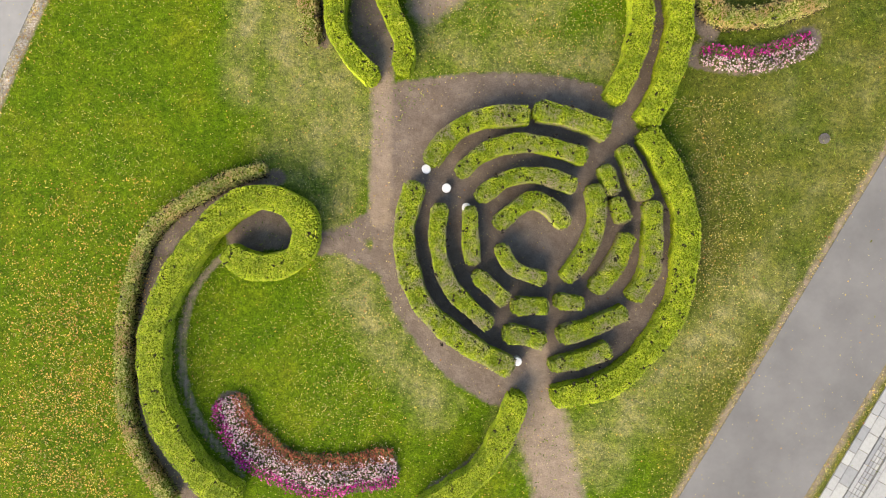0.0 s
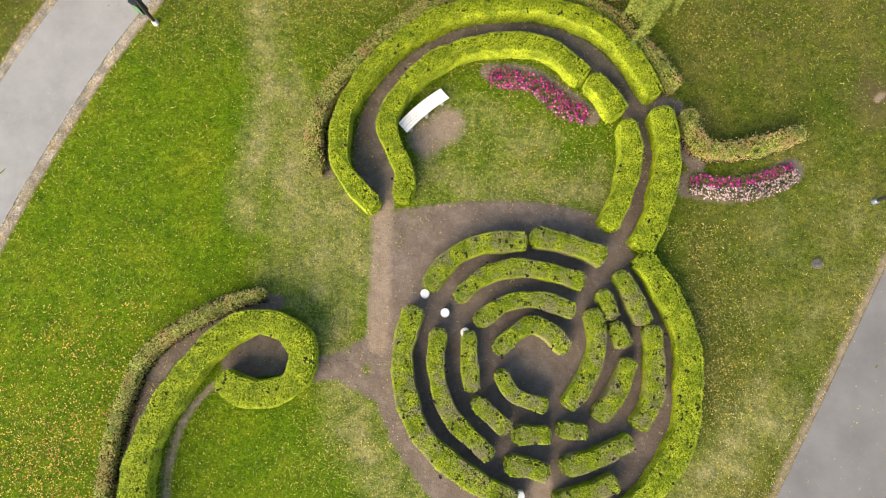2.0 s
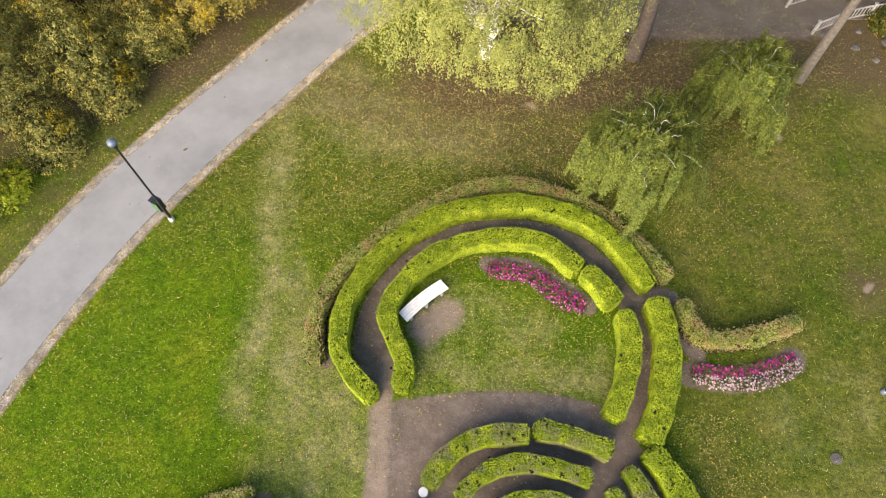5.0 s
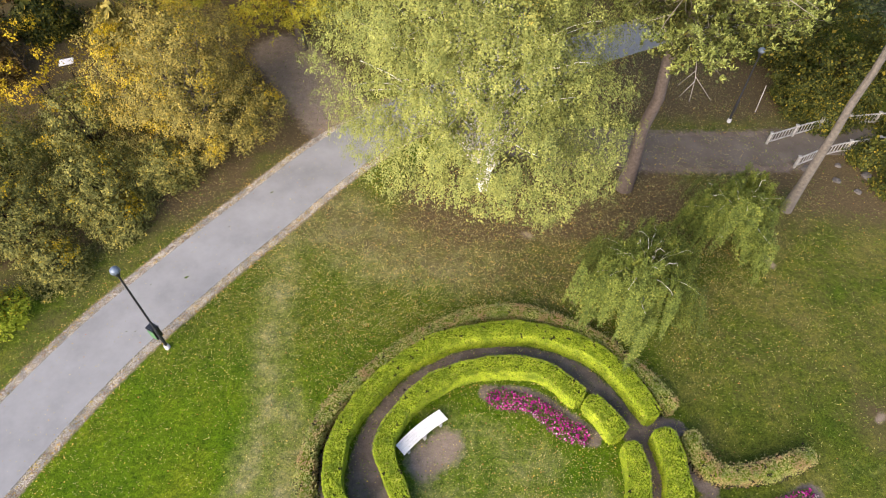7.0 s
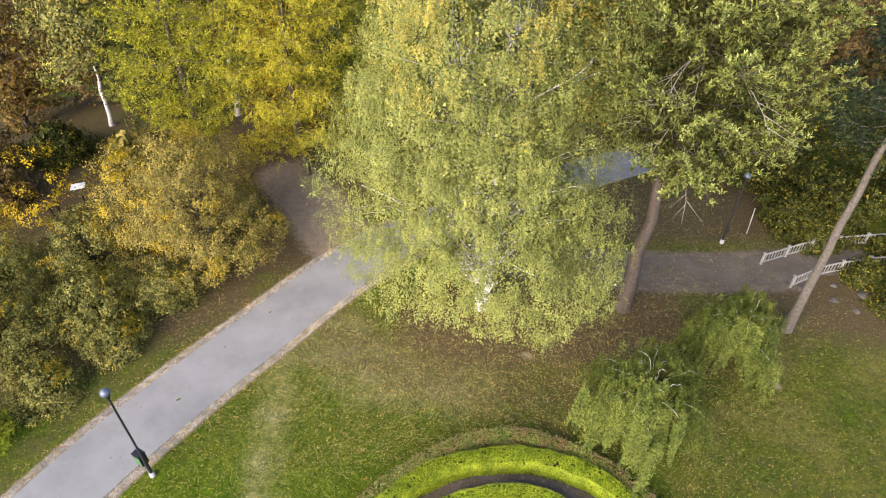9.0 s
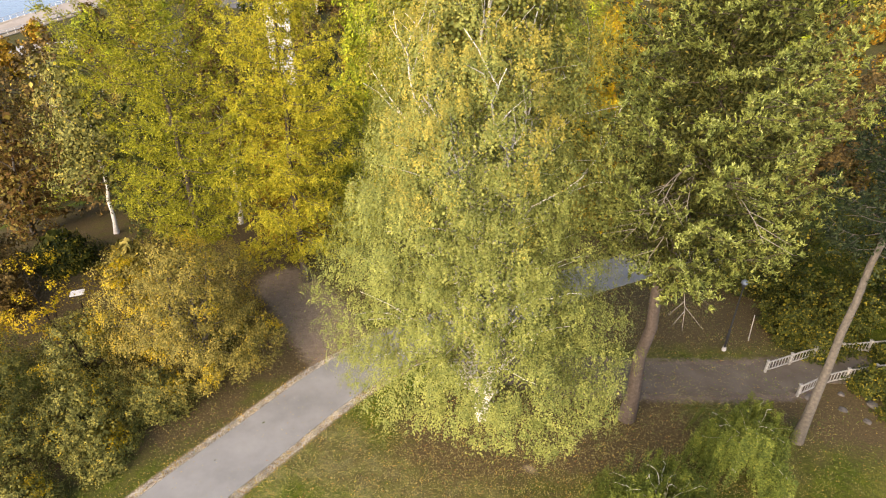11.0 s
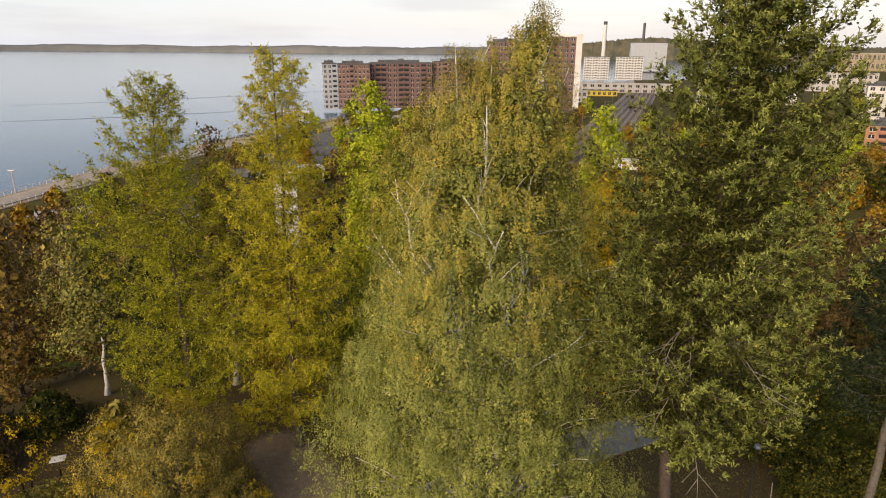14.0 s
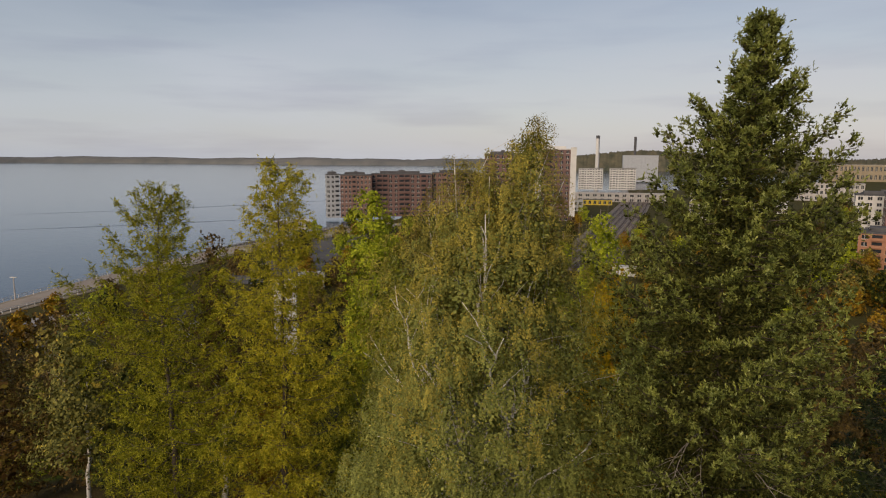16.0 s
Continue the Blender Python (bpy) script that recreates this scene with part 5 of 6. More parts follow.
for k, (x, y) in enumerate(points("-38,72 -46,84 -34,88 -52,95 -28,98 -42,104 -60,90 -24,110 -36,80 -47,74 -66,102 -30,76 44,66 52,74 60,84 50,92 66,100 58,62 48,80 62,72 72,88 42,76 56,98 -70,130 -80,150 -62,120 -75,142 -88,168 -55,126 -60,140 -68,156 -50,142 -82,136 -93,152 -72,170 -84,182 -57,158 75,130 95,165 120,200 85,150 110,190 140,240 100,140 130,210 160,270 125,175 88,124 104,170 146,222 118,180 124,186 138,208 145,214 165,250 172,256 198,298 205,300 112,168 150,232 130,190 180,280 440,690 400,640 470,720 380,600 360,560 320,500 300,460 270,420 250,380 230,350 425,640 345,520 285,430 240,340 -24,130 -30,148 -18,140 -12,118 -6,104 -16,160 -26,176 -8,150 -3,130 -34,168 -20,200 -10,185 -38,190 -4,168 -28,215 -14,225 -2,205 -34,240 -18,260 -6,245 -24,285 -10,300 -30,320 -16,340 2,150 6,180 10,210 4,240 30,160 34,190 40,215 28,130 22,115 48,240 56,280 64,310 74,350 84,385 96,420 70,215 76,235 84,260 92,285 100,310 108,335 118,360 78,205 88,228 98,255 66,190 112,300 124,330 58,172 64,160 74,180 84,200 94,222 104,246 116,275 128,305 130,230 150,250 120,215 165,290 140,270 180,310 200,330 155,225 175,260 190,290 210,360 230,400 -48,228 -40,262 -46,300 -58,270 -34,205 -44,340 -62,318 -30,360 -52,380")):
    copy_thing(FAR[(k * 3) % 5], pose(x, y, float(height(x, y)) - 0.3, 0, 0, 47 * k))

# ---- lake and far shore ----
lake = Geo().add([(-5000, -500, LAKE), (5000, -500, LAKE), (5000, 5000, LAKE), (-5000, 5000, LAKE)], [(0, 1, 2, 3)])
thing("lake", lake.mesh("lake", [WATER]), "wide calm blue-grey lake", "water", kind="structure")


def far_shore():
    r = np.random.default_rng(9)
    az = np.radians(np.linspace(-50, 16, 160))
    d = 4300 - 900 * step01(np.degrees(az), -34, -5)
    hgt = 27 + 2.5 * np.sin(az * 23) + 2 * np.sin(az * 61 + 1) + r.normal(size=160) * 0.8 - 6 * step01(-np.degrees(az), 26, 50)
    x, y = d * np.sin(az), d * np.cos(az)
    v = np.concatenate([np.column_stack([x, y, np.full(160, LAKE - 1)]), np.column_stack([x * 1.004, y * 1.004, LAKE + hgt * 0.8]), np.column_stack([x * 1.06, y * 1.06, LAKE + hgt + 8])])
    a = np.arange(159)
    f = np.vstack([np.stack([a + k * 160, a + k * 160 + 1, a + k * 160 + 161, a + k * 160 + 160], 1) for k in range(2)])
    thing("far_shore", mesh_of("far_shore", v, f, [HAZED_WOOD], smooth=True), "low wooded hills on the far shore", "hills", kind="structure")


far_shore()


for line in ("-322,471 -240,525 -159,599 -60,700", "-258,375 -215,396 -176,418 -120,458"):
    c = spline(points(line), 12)
    side = np.array([0.55, -0.83]) * 2.2
    w = np.sin(np.linspace(0.15, np.pi - 0.15, len(c)))[:, None] * side
    v = np.column_stack([np.vstack([c - w, c + w]), np.full(2 * len(c), LAKE + 0.03)])
    a = np.arange(len(c) - 1)
    thing("wake", mesh_of("wake", v, np.stack([a, a + len(c), a + len(c) + 1, a + 1], 1), [WAKE]), "thin dark line of ripples on the lake", "wake", kind="structure")


# ---- the town ----
def place(az, dist):
    return dist * math.sin(radians(az)), dist * math.cos(radians(az))


def building(az, dist, width, depth, top, turn, wall, label, floors, bays, roof=ROOF_DARK, base=-18.0, trim=None, loggia=(), attic=True, bands=()):
    """A block of flats: storeys of windows with sills, loggias with slabs and dark backs, a flat roof with a parapet and a set-back attic."""
    x, y = place(az, dist)
    root = thing("apartment_building", None, label, "building", at=(x, y, base), turn=turn, group="town blocks")
    high = top - base
    part("wall", Geo().box((-width / 2, -depth / 2, 0), (width / 2, depth / 2, high)).mesh("wall", [wall]), root)
    slab = part("roof", Geo().box((-width / 2 - 0.3, -depth / 2 - 0.3, high + 0.01), (width / 2 + 0.3, depth / 2 + 0.3, high + 0.7)).mesh("roof", [roof]), root)
    if attic:
        part("attic", Geo().box((-width * 0.36, -depth * 0.3, high + 0.72), (width * 0.3, depth * 0.3, high + 2.3)).box((-width * 0.05, -1.2, high + 2.3), (width * 0.05, 1.2, high + 3.2)).mesh("attic", [roof]), slab)
    fh, bw = high / max(floors, 1), width / bays
    pane = Geo().box((-bw * 0.24, -0.12, 0), (bw * 0.24, 0.1, fh * 0.52), 0).box((-bw * 0.28, -0.22, -0.15), (bw * 0.28, 0.05, -0.02), 1).box((-bw * 0.02, -0.16, 0.02), (bw * 0.02, 0.0, fh * 0.5), 1).mesh("window", [GLASS, trim or RENDER])
    deck = Geo().box((-bw * 0.48, -1.3, -0.1), (bw * 0.48, 0.0, 0.1), 1).box((-bw * 0.46, -1.28, 0.1), (bw * 0.46, -1.2, fh * 0.36), 1).box((-bw * 0.42, -0.1, 0.1), (bw * 0.42, 0.02, fh * 0.75), 0).mesh("balcony", [GLASS, trim or wall])
    for f in range(floors):
        for b in range(bays):
            on = b in loggia
            w = part("balcony" if on else "window", deck if on else pane, root)
            w.location = (-width / 2 + (b + 0.5) * bw, -depth / 2, f * fh + fh * (0.12 if on else 0.3))
    for b in bands:
        xb = -width / 2 + (b + 0.5) * bw
        part("stair_band", Geo().box((xb - bw * 0.5, -depth / 2 - 0.35, fh), (xb + bw * 0.5, -depth / 2 - 0.24, high + 1.6)).mesh("stair_band", [RENDER]), root, "white rendered band")
    n2 = max(int(depth / bw), 1)
    for sgn in (-1, 1):
        for f in range(floors):
            for b in range(n2):
                part("window", pane, root).matrix_basis = pose(sgn * width / 2, -depth / 2 + (b + 0.5) * depth / n2, f * fh + fh * 0.3, 0, 0, 90 * sgn)
    return root


building(-9.4, 455, 9, 14, 11.5, 12, GREY_FACADE, "pale grey block of flats by the lake", 9, 3, loggia=(2,))
building(-7.35, 456, 21.4, 16, 11.2, 8, BRICK, "red-brown brick block of flats", 9, 8, loggia=(3,), bands=())
building(-3.3, 464, 43, 16, 11.8, 4, BRICK_DARK, "long dark brick block with balconies", 9, 11, loggia=(1, 2, 5, 6, 9))
building(1.7, 470, 37, 16, 12.6, 2, BRICK, "red-brown brick block of flats", 9, 11, loggia=(2, 6))
building(5.7, 450, 25, 18, 26.0, -4, BRICK_DARK, "tall dark brick block of flats", 13, 7, loggia=(1, 5))
building(9.8, 440, 34, 18, 29.5, -8, BRICK_DARK, "high dark brick block with white bands and roof", 14, 9, RENDER, loggia=(1, 4), bands=(2, 8))
building(13.35, 900, 32, 14, 10.4, -12, RENDER, "white slab block of flats", 9, 9, loggia=(1, 4, 7), attic=False)
building(16.02, 905, 34, 14, 10.6, -12, RENDER, "white slab block of flats", 9, 9, loggia=(1, 4, 7), attic=False)
building(17.4, 1250, 62, 40, 30, -14, GREY_FACADE, "pale grey windowless power station hall", 0, 3, attic=False)
building(36.0, 300, 24, 14, -4.0, -34, BRICK_ORANGE, "orange brick house with pale balconies", 5, 6, loggia=(1, 4))
building(35.0, 420, 26, 14, 5.0, -30, RENDER, "pale grey and white block of flats", 7, 6)
building(37.0, 400, 26, 14, 7.0, -30, BRICK_DARK, "dark red block of flats", 6, 6, loggia=(2,))
building(27.0, 560, 34, 16, -1, -24, RENDER, "long pale block of flats", 4, 10)
building(23.0, 480, 24, 14, 2, -20, CONCRETE, "low pale town house", 4, 6)
building(34.2, 1500, 170, 40, 14, -30, VERGE, "long pale hall on the rise behind the town", 2, 24, attic=False, roof=CONCRETE)
building(31.5, 760, 60, 20, 0, -30, CONCRETE, "pale flat-roofed store behind the flats", 3, 14, attic=False, roof=CONCRETE)
building(-13.7, 104, 3.4, 6, 5.4, 13, RENDER, "narrow white house front behind the larches", 7, 1, base=-17.0, attic=False)
building(-22.6, 150, 11, 8, -11.5, 22, GREY_FACADE, "low grey house near the shore road", 2, 4, base=-18.0)
building(-30.5, 128, 10, 8, -9.5, 30, RENDER, "low white house near the shore road", 2, 4, base=-18.0)
building(14.7, 640, 110, 10, -9.5, -14, CONCRETE, "long low concrete goods shed by the rails", 2, 16, attic=False, roof=CONCRETE)
building(11.9, 520, 16, 10, -9.5, -12, RENDER, "small white shed beside the rails", 2, 4, attic=False, roof=RENDER)
building(14.0, 590, 26, 4, -13.0, -14, YELLOW_WALL, "low yellow kiosk row by the rails", 1, 6, attic=False)
thing("car_park", sheet(points("-60,205 -50,262 -54,330 -72,420"), 34, 0.15, GREY_ASPHALT, "car_park", 10, 4, 0.8), "wide grey asphalt car park below the slope", "car park", kind="structure")
building(-12.0, 205, 12, 7, -13.6, 12, RENDER, "low white flat-roofed shed below the larches", 1, 5, base=-18.0, attic=False, roof=RENDER)
building(-12.9, 380, 20, 8, -13.0, 12, CONCRETE, "low pale shed by the harbour", 1, 6, base=-18.0, attic=False, roof=RENDER)
building(-31.5, 170, 16, 8, -14.6, 30, RENDER, "long low white house near the shore road", 1, 6, base=-18.0, attic=False, roof=CONCRETE)
building(16.0, 236, 14, 4, -15.0, -30, RENDER, "white concrete bridge parapet", 0, 3, attic=False, roof=RENDER, base=-18)
# ---- railway yard ----
def beside(line, off, step=8.0):
    c = spline(line, step)
    t = np.gradient(c, axis=0)
    t /= np.linalg.norm(t, axis=1)[:, None]
    return c + np.stack([-t[:, 1], t[:, 0]], 1) * off


YARD = points("50,230 101,368 160,528 236,740")
thing("railway_bed", sheet(YARD, 27, 0.3, RUST_GRAVEL, "railway_bed", 12, 5, 1.0), "brown gravel bed of a railway yard", "railway", kind="structure")
tracks = Geo()
for off in (-11, -7, -3, 1, 5, 9):
    thing("track_bed", sheet(beside(YARD, off, 12.0), 2.6, 0.38, BALLAST, "track_bed", 12, 3, 0.3), "dark rusty ballast under one track", "railway", kind="structure")
    c = spline(YARD, 12)
    t = np.gradient(c, axis=0)
    t /= np.linalg.norm(t, axis=1)[:, None]
    nrm = np.stack([-t[:, 1], t[:, 0]], 1)
    for gauge in (-0.8, 0.8):
        p = c + nrm * (off + gauge)
        tracks.tube(np.column_stack([p, height(p[:, 0], p[:, 1]) + 0.45]), np.full(len(p), 0.16), 4)
thing("rails", tracks.mesh("rails", [RAIL]), "rusty rails of several tracks", "rails", kind="stuff")
mast = Geo().tube([(0, 0, -0.5), (0, 0, 9)], [0.2, 0.14], 6).tube([(0, 0, 7.6), (4, 0, 8.2)], [0.1, 0.07], 5).mesh("catenary_mast", [RAIL])
c = spline(YARD, 46)
for k, p in enumerate(c):
    for off in (-12.5, -1, 11):
        thing("catenary_mast", mast, "grey catenary mast by the tracks", "mast", at=(p[0] + off, p[1], float(height(*p))), group="catenary masts")
for az, dist, top, r, m, lab in ((13.85, 1000, 58, 2.8, RENDER, "tall pale chimney with a dark top"), (16.95, 1250, 64, 2.4, ROOF_DARK, "tall slender dark factory chimney")):
    x, y = place(az, dist)
    g = Geo().tube([(0, 0, 0), (0, 0, top * 0.5 + 9), (0, 0, top * 0.94 + 17), ], [r * 1.15, r * 1.05, r]).tube([(0, 0, top * 0.94 + 17), (0, 0, top + 18)], [r * 1.02, r * 1.02], mat=1)
    thing("chimney", g.mesh("chimney", [m, ROOF_DARK], True), lab, "chimney", at=(x, y, -18))


def far_hill():
    az = np.radians(np.linspace(10, 60, 700))
    r = np.random.default_rng(2)
    d = np.full(700, 2400.0)
    hgt = 30 + 28 * np.exp(-((np.degrees(az) - 19) / 4.5) ** 2) + 6 * np.sin(az * 30) + r.normal(size=700) * 2.2
    x, y = d * np.sin(az), d * np.cos(az)
    v = np.concatenate([np.column_stack([x, y, np.full(700, -20.0)]), np.column_stack([x * 1.02, y * 1.02, hgt - 6]), np.column_stack([x * 1.2, y * 1.2, hgt + 2])])
    a = np.arange(699)
    f = np.vstack([np.stack([a + k * 700, a + k * 700 + 1, a + k * 700 + 701, a + k * 700 + 700], 1) for k in range(2)])
    thing("far_hill", mesh_of("far_hill", v, f, [HILL_WOOD], smooth=True), "wooded ridge behind the town", "hills", kind="structure")


far_hill()
SHORE_ROAD = points("-150,90 -133,140 -121,186 -112,222 -98,272 -72,326 -30,400")


thing("verge_shore", sheet(SHORE_ROAD, 26, 0.2, VERGE, "verge", 8, 3, 1.5), "tan gravel verge along the shore road", "verge", kind="structure")
thing("road_shore", sheet(beside(SHORE_ROAD, 7.5), 3.5, 0.5, DARK_ASPHALT, "road", 8, 3, 0.6), "dark asphalt shore road along the lake", "road", kind="structure")
thing("road_inland", sheet(beside(SHORE_ROAD, -4.0), 13, 0.5, TAN_ROAD, "road", 8, 3, 0.6), "wide tan gravel road above the shore", "road", kind="structure")
for off in (10.5, 1.5, -12):
    line = beside(SHORE_ROAD, off, 2.5)
    z = height(line[:, 0], line[:, 1]) + 0.4
    g = Geo().tube(np.column_stack([line, z + 1.0]), np.full(len(line), 0.07), 4).tube(np.column_stack([line, z + 0.5]), np.full(len(line), 0.06), 4)
    for p, h in zip(line, z):
        g.box((p[0] - 0.07, p[1] - 0.07, h - 0.6), (p[0] + 0.07, p[1] + 0.07, h + 1.0))
    thing("guard_rail", g.mesh("guard_rail", [RENDER]), "pale steel guard rail along the shore road", "railing", group="shore rails")
for x, y in ((-122, 181), (-113, 222), (-99, 262), (-136, 140)):
    root = thing("street_lamp", None, "tall pale street lamp on the shore road", "lamp", at=(x, y, float(height(x, y))), group="street lamps")
    part("pole", Geo().tube([(0, 0, 0), (0, 0, 6.6)], [0.22, 0.14], 6).mesh("pole", [CONCRETE]), root)
    part("lamp_head", Geo().box((-0.9, -0.25, 6.6), (0.9, 0.25, 6.85)).mesh("lamp_head", [RENDER]), root)

# ---- garden furniture ----
def park_lamp(at, high, turn, label, hood=LAMP_TOP, foot=CONCRETE):
    root = thing("park_lamp", None, label, "lamp", at=(*at, 0.0), turn=turn, group="park lamps")
    part("base", Geo().tube([(0, 0, -0.05), (0, 0, 0.22), (0, 0, 0.25)], [0.12, 0.11, 0.06], 12).mesh("base", [foot], True), root, "pale concrete foot" if foot is CONCRETE else "dark iron foot")
    part("pole", Geo().tube([(0, 0, 0.2), (0, 0, 1.5), (0, 0, 1.55), (0, 0, high - 0.25)], [0.07, 0.07, 0.045, 0.04], 10).mesh("pole", [BLACK_METAL], True), root)
    part("neck", Geo().tube([(0, 0, high - 0.3), (0, 0, high - 0.1)], [0.09, 0.12], 12).mesh("neck", [BLACK_METAL], True), root)
    part("shade", Geo().tube([(0, 0, high - 0.12), (0, 0, high - 0.06), (0, 0, high + 0.06), (0, 0, high + 0.14), (0, 0, high + 0.15)], [0.10, 0.185, 0.165, 0.075, 0.01], 16).mesh("shade", [hood], True), root, "grey-blue lamp hood")
    return root


park_lamp((-11.56, 13.26), 5.6, 0, "dark park lamp with a grey hood at the roadside")
park_lamp((16.25, 27.67), 4.7, 0, "dark park lamp beside the path")
park_lamp((16.72, 5.86), 5.6, 0, "dark park lamp on the lawn", foot=LAMP_TOP)


def litter_bin(at, turn):
    root = thing("litter_bin", None, "dark litter bin with a green side on the lamp post", "bin", at=(*at, 0.75), turn=turn)
    part("body", Geo().box((-0.19, -0.15, 0), (0.19, 0.15, 0.62)).mesh("body", [BLACK_METAL]), root)
    part("lid", Geo().box((-0.21, -0.17, 0.625), (0.21, 0.17, 0.68)).box((-0.15, -0.12, 0.68), (0.15, 0.12, 0.72)).mesh("lid", [BLACK_METAL]), root)
    part("panel", Geo().box((-0.17, -0.165, 0.03), (0.17, -0.152, 0.55)).mesh("panel", [BIN_GREEN]), root, "green side panel")


litter_bin((-11.78, 13.42), -28)


def bench():
    root = thing("garden_bench", None, "long white slatted bench, slightly curved, by the hedge", "bench", at=(-0.72, 9.42, 0.0), turn=41)
    for k in range(5):
        g = Geo()
        xs = np.linspace(-1.08, 1.08, 9)
        o = -0.22 + k * 0.105
        for a, b in zip(xs[:-1], xs[1:]):
            ya, yb = -0.07 * a * a, -0.07 * b * b
            v = [(a, ya + o, 0.42), (b, yb + o, 0.42), (b, yb + o + 0.09, 0.42), (a, ya + o + 0.09, 0.42), (a, ya + o, 0.46), (b, yb + o, 0.46), (b, yb + o + 0.09, 0.46), (a, ya + o + 0.09, 0.46)]
            g.add(v, [(3, 2, 1, 0), (4, 5, 6, 7), (0, 1, 5, 4), (2, 3, 7, 6)])
        part("slat", g.mesh("slat", [BENCH_PAINT]), root)
    for x in (-0.8, 0, 0.8):
        part("leg", Geo().box((x - 0.05, -0.24, -0.02), (x + 0.05, 0.16, 0.415)).mesh("leg", [CONCRETE]), root)


bench()
for x, y in ((-0.62, 2.28), (0.13, 1.57), (0.87, 0.85), (2.78, -4.9)):
    g = Geo().tube([(0, 0, -0.02), (0, 0, 0.30), (0, 0, 0.33), (0, 0, 0.335)], [0.17, 0.17, 0.15, 0.001], 20)
    thing("white_stool", g.mesh("white_stool", [WHITE_PAINT]), "round white stool post on the maze path", "post", at=(x, y, 0), group="white posts")


def flower_bed(line, width, bands, seed, label):
    """A bed of low plants: leaves below, flower heads in bands across its width."""
    r = np.random.default_rng(seed)
    c = spline(points(line), 0.05)
    t = np.gradient(c, axis=0)
    t /= np.linalg.norm(t, axis=1)[:, None]
    nrm = np.stack([-t[:, 1], t[:, 0]], 1)
    root = thing("flower_bed", None, label, "flower bed", at=(*c[0], 0))
    o0 = np.array([*c[0], 0])

    def scatter(n, lo, hi, z0, z1):
        k = r.integers(0, len(c), n)
        o = r.uniform(lo, hi, n) * width * (0.55 + 0.45 * np.sqrt(np.clip(np.minimum(k, len(c) - 1 - k) * 0.05 / 0.45, 0, 1))) * (1 + 0.08 * np.sin(k * 0.11 + seed))
        p = c[k] + nrm[k] * o[:, None] + r.normal(size=(n, 2)) * 0.04
        lump = 0.75 + 0.25 * np.sin(p[:, 0] * 7) * np.sin(p[:, 1] * 6)
        return np.column_stack([p, (z0 + (z1 - z0) * r.random(n)) * lump]) - o0
    n = int(len(c) * 0.05 * width * 900)
    part("foliage", Geo().leaves(scatter(n, -0.5, 0.5, 0.04, 0.24), 0.08, r, 0, 0.6, 0, 0.4).mesh("foliage", [BED_LEAF]), root)
    for name, lo, hi, mat, per in bands:
        n = int(len(c) * 0.05 * width * (hi - lo) * per)
        tagged(part(name, Geo().leaves(scatter(n, lo, hi, 0.20, 0.34), 0.068, r, 0, 0.95, 0, 0.7).mesh(name, [mat]), root), kind="stuff")


flower_bed("1.9,10.9 3.6,10.6 4.9,9.6 5.7,9.2", 0.85, [("pink_bedding", -0.5, 0.5, PINK, 190), ("pale_bedding", -0.5, -0.2, WHITE_PETAL, 60)], 1, "bed of magenta flowers in front of the hedge")
flower_bed("9.6,6.5 11.3,6.3 12.7,6.6 13.7,7.1", 0.95, [("pink_bedding", 0.05, 0.5, PINK, 200), ("pale_bedding", -0.5, 0.05, WHITE_PETAL, 260)], 2, "curved bed of magenta and pale pink flowers")
flower_bed("-8.1,-6.3 -7.6,-7.7 -6.2,-8.9 -4.5,-9.3 -1.8,-8.9", 1.6, [("rusty_bedding", 0.12, 0.5, RUST_PETAL, 520), ("pale_bedding", -0.28, 0.28, WHITE_PETAL, 300), ("pink_bedding", -0.5, -0.2, PINK, 260)], 3, "broad bed with rusty, pale pink and magenta bands")


# ---- white footbridge ----
def footbridge():
    root = thing("footbridge", None, "white wooden footbridge with slatted rails over a rocky gully", "bridge", at=(18.2, 25.2, 0.0))
    part("deck", Geo().add([(0, -0.9, 0.05), (2.6, 0.3, 0.05), (8.5, 0.6, 0.05), (8.5, 2.9, 0.05), (2.6, 2.2, 0.05), (0, 0.9, 0.05)], [(0, 1, 4, 5), (1, 2, 3, 4)])
         .box((0.4, -0.2, -0.3), (8.2, 1.2, 0.03)).mesh("deck", [DARK_ASPHALT]), root, "dark plank deck")
    post = Geo().box((-0.055, -0.055, 0), (0.055, 0.055, 0.80)).box((-0.08, -0.08, 0.80), (0.08, 0.08, 0.85)).mesh("post", [WORN_SHADED_PAINT])
    slat = Geo().box((-0.017, -0.012, 0.18), (0.017, 0.012, 0.69)).mesh("slat", [WORN_SHADED_PAINT])
    for line in ("-0.4,0.65 2.6,1.75 4.6,2.15 8.5,2.6", "0.5,-1.15 2.7,-0.2 5.5,0.4 8.5,0.7"):
        c = spline(points(line), 0.21)
        for name, z in (("bottom_rail", 0.14), ("top_rail", 0.69)):
            g = Geo()
            for a, b in zip(c[:-1], c[1:]):
                d = (b - a) / np.linalg.norm(b - a)
                n = np.array([-d[1], d[0]]) * 0.032
                q = [(*(a - n), z), (*(b - n), z), (*(b + n), z), (*(a + n), z)]
                q += [(x, y, w + 0.05) for x, y, w in q]
                g.add(q, [(3, 2, 1, 0), (4, 5, 6, 7), (0, 1, 5, 4), (2, 3, 7, 6)])
            part(name, g.mesh(name, [WORN_SHADED_PAINT]), root)
        for k, p in enumerate(c):
            if k % 8 == 0:
                part("post", post, root).location = (*p, 0)
            else:
                t = c[min(k + 1, len(c) - 1)] - c[max(k - 1, 0)]
                part("slat", slat, root).matrix_basis = pose(*p, 0, 0, 0, math.degrees(math.atan2(t[1], t[0])))


footbridge()


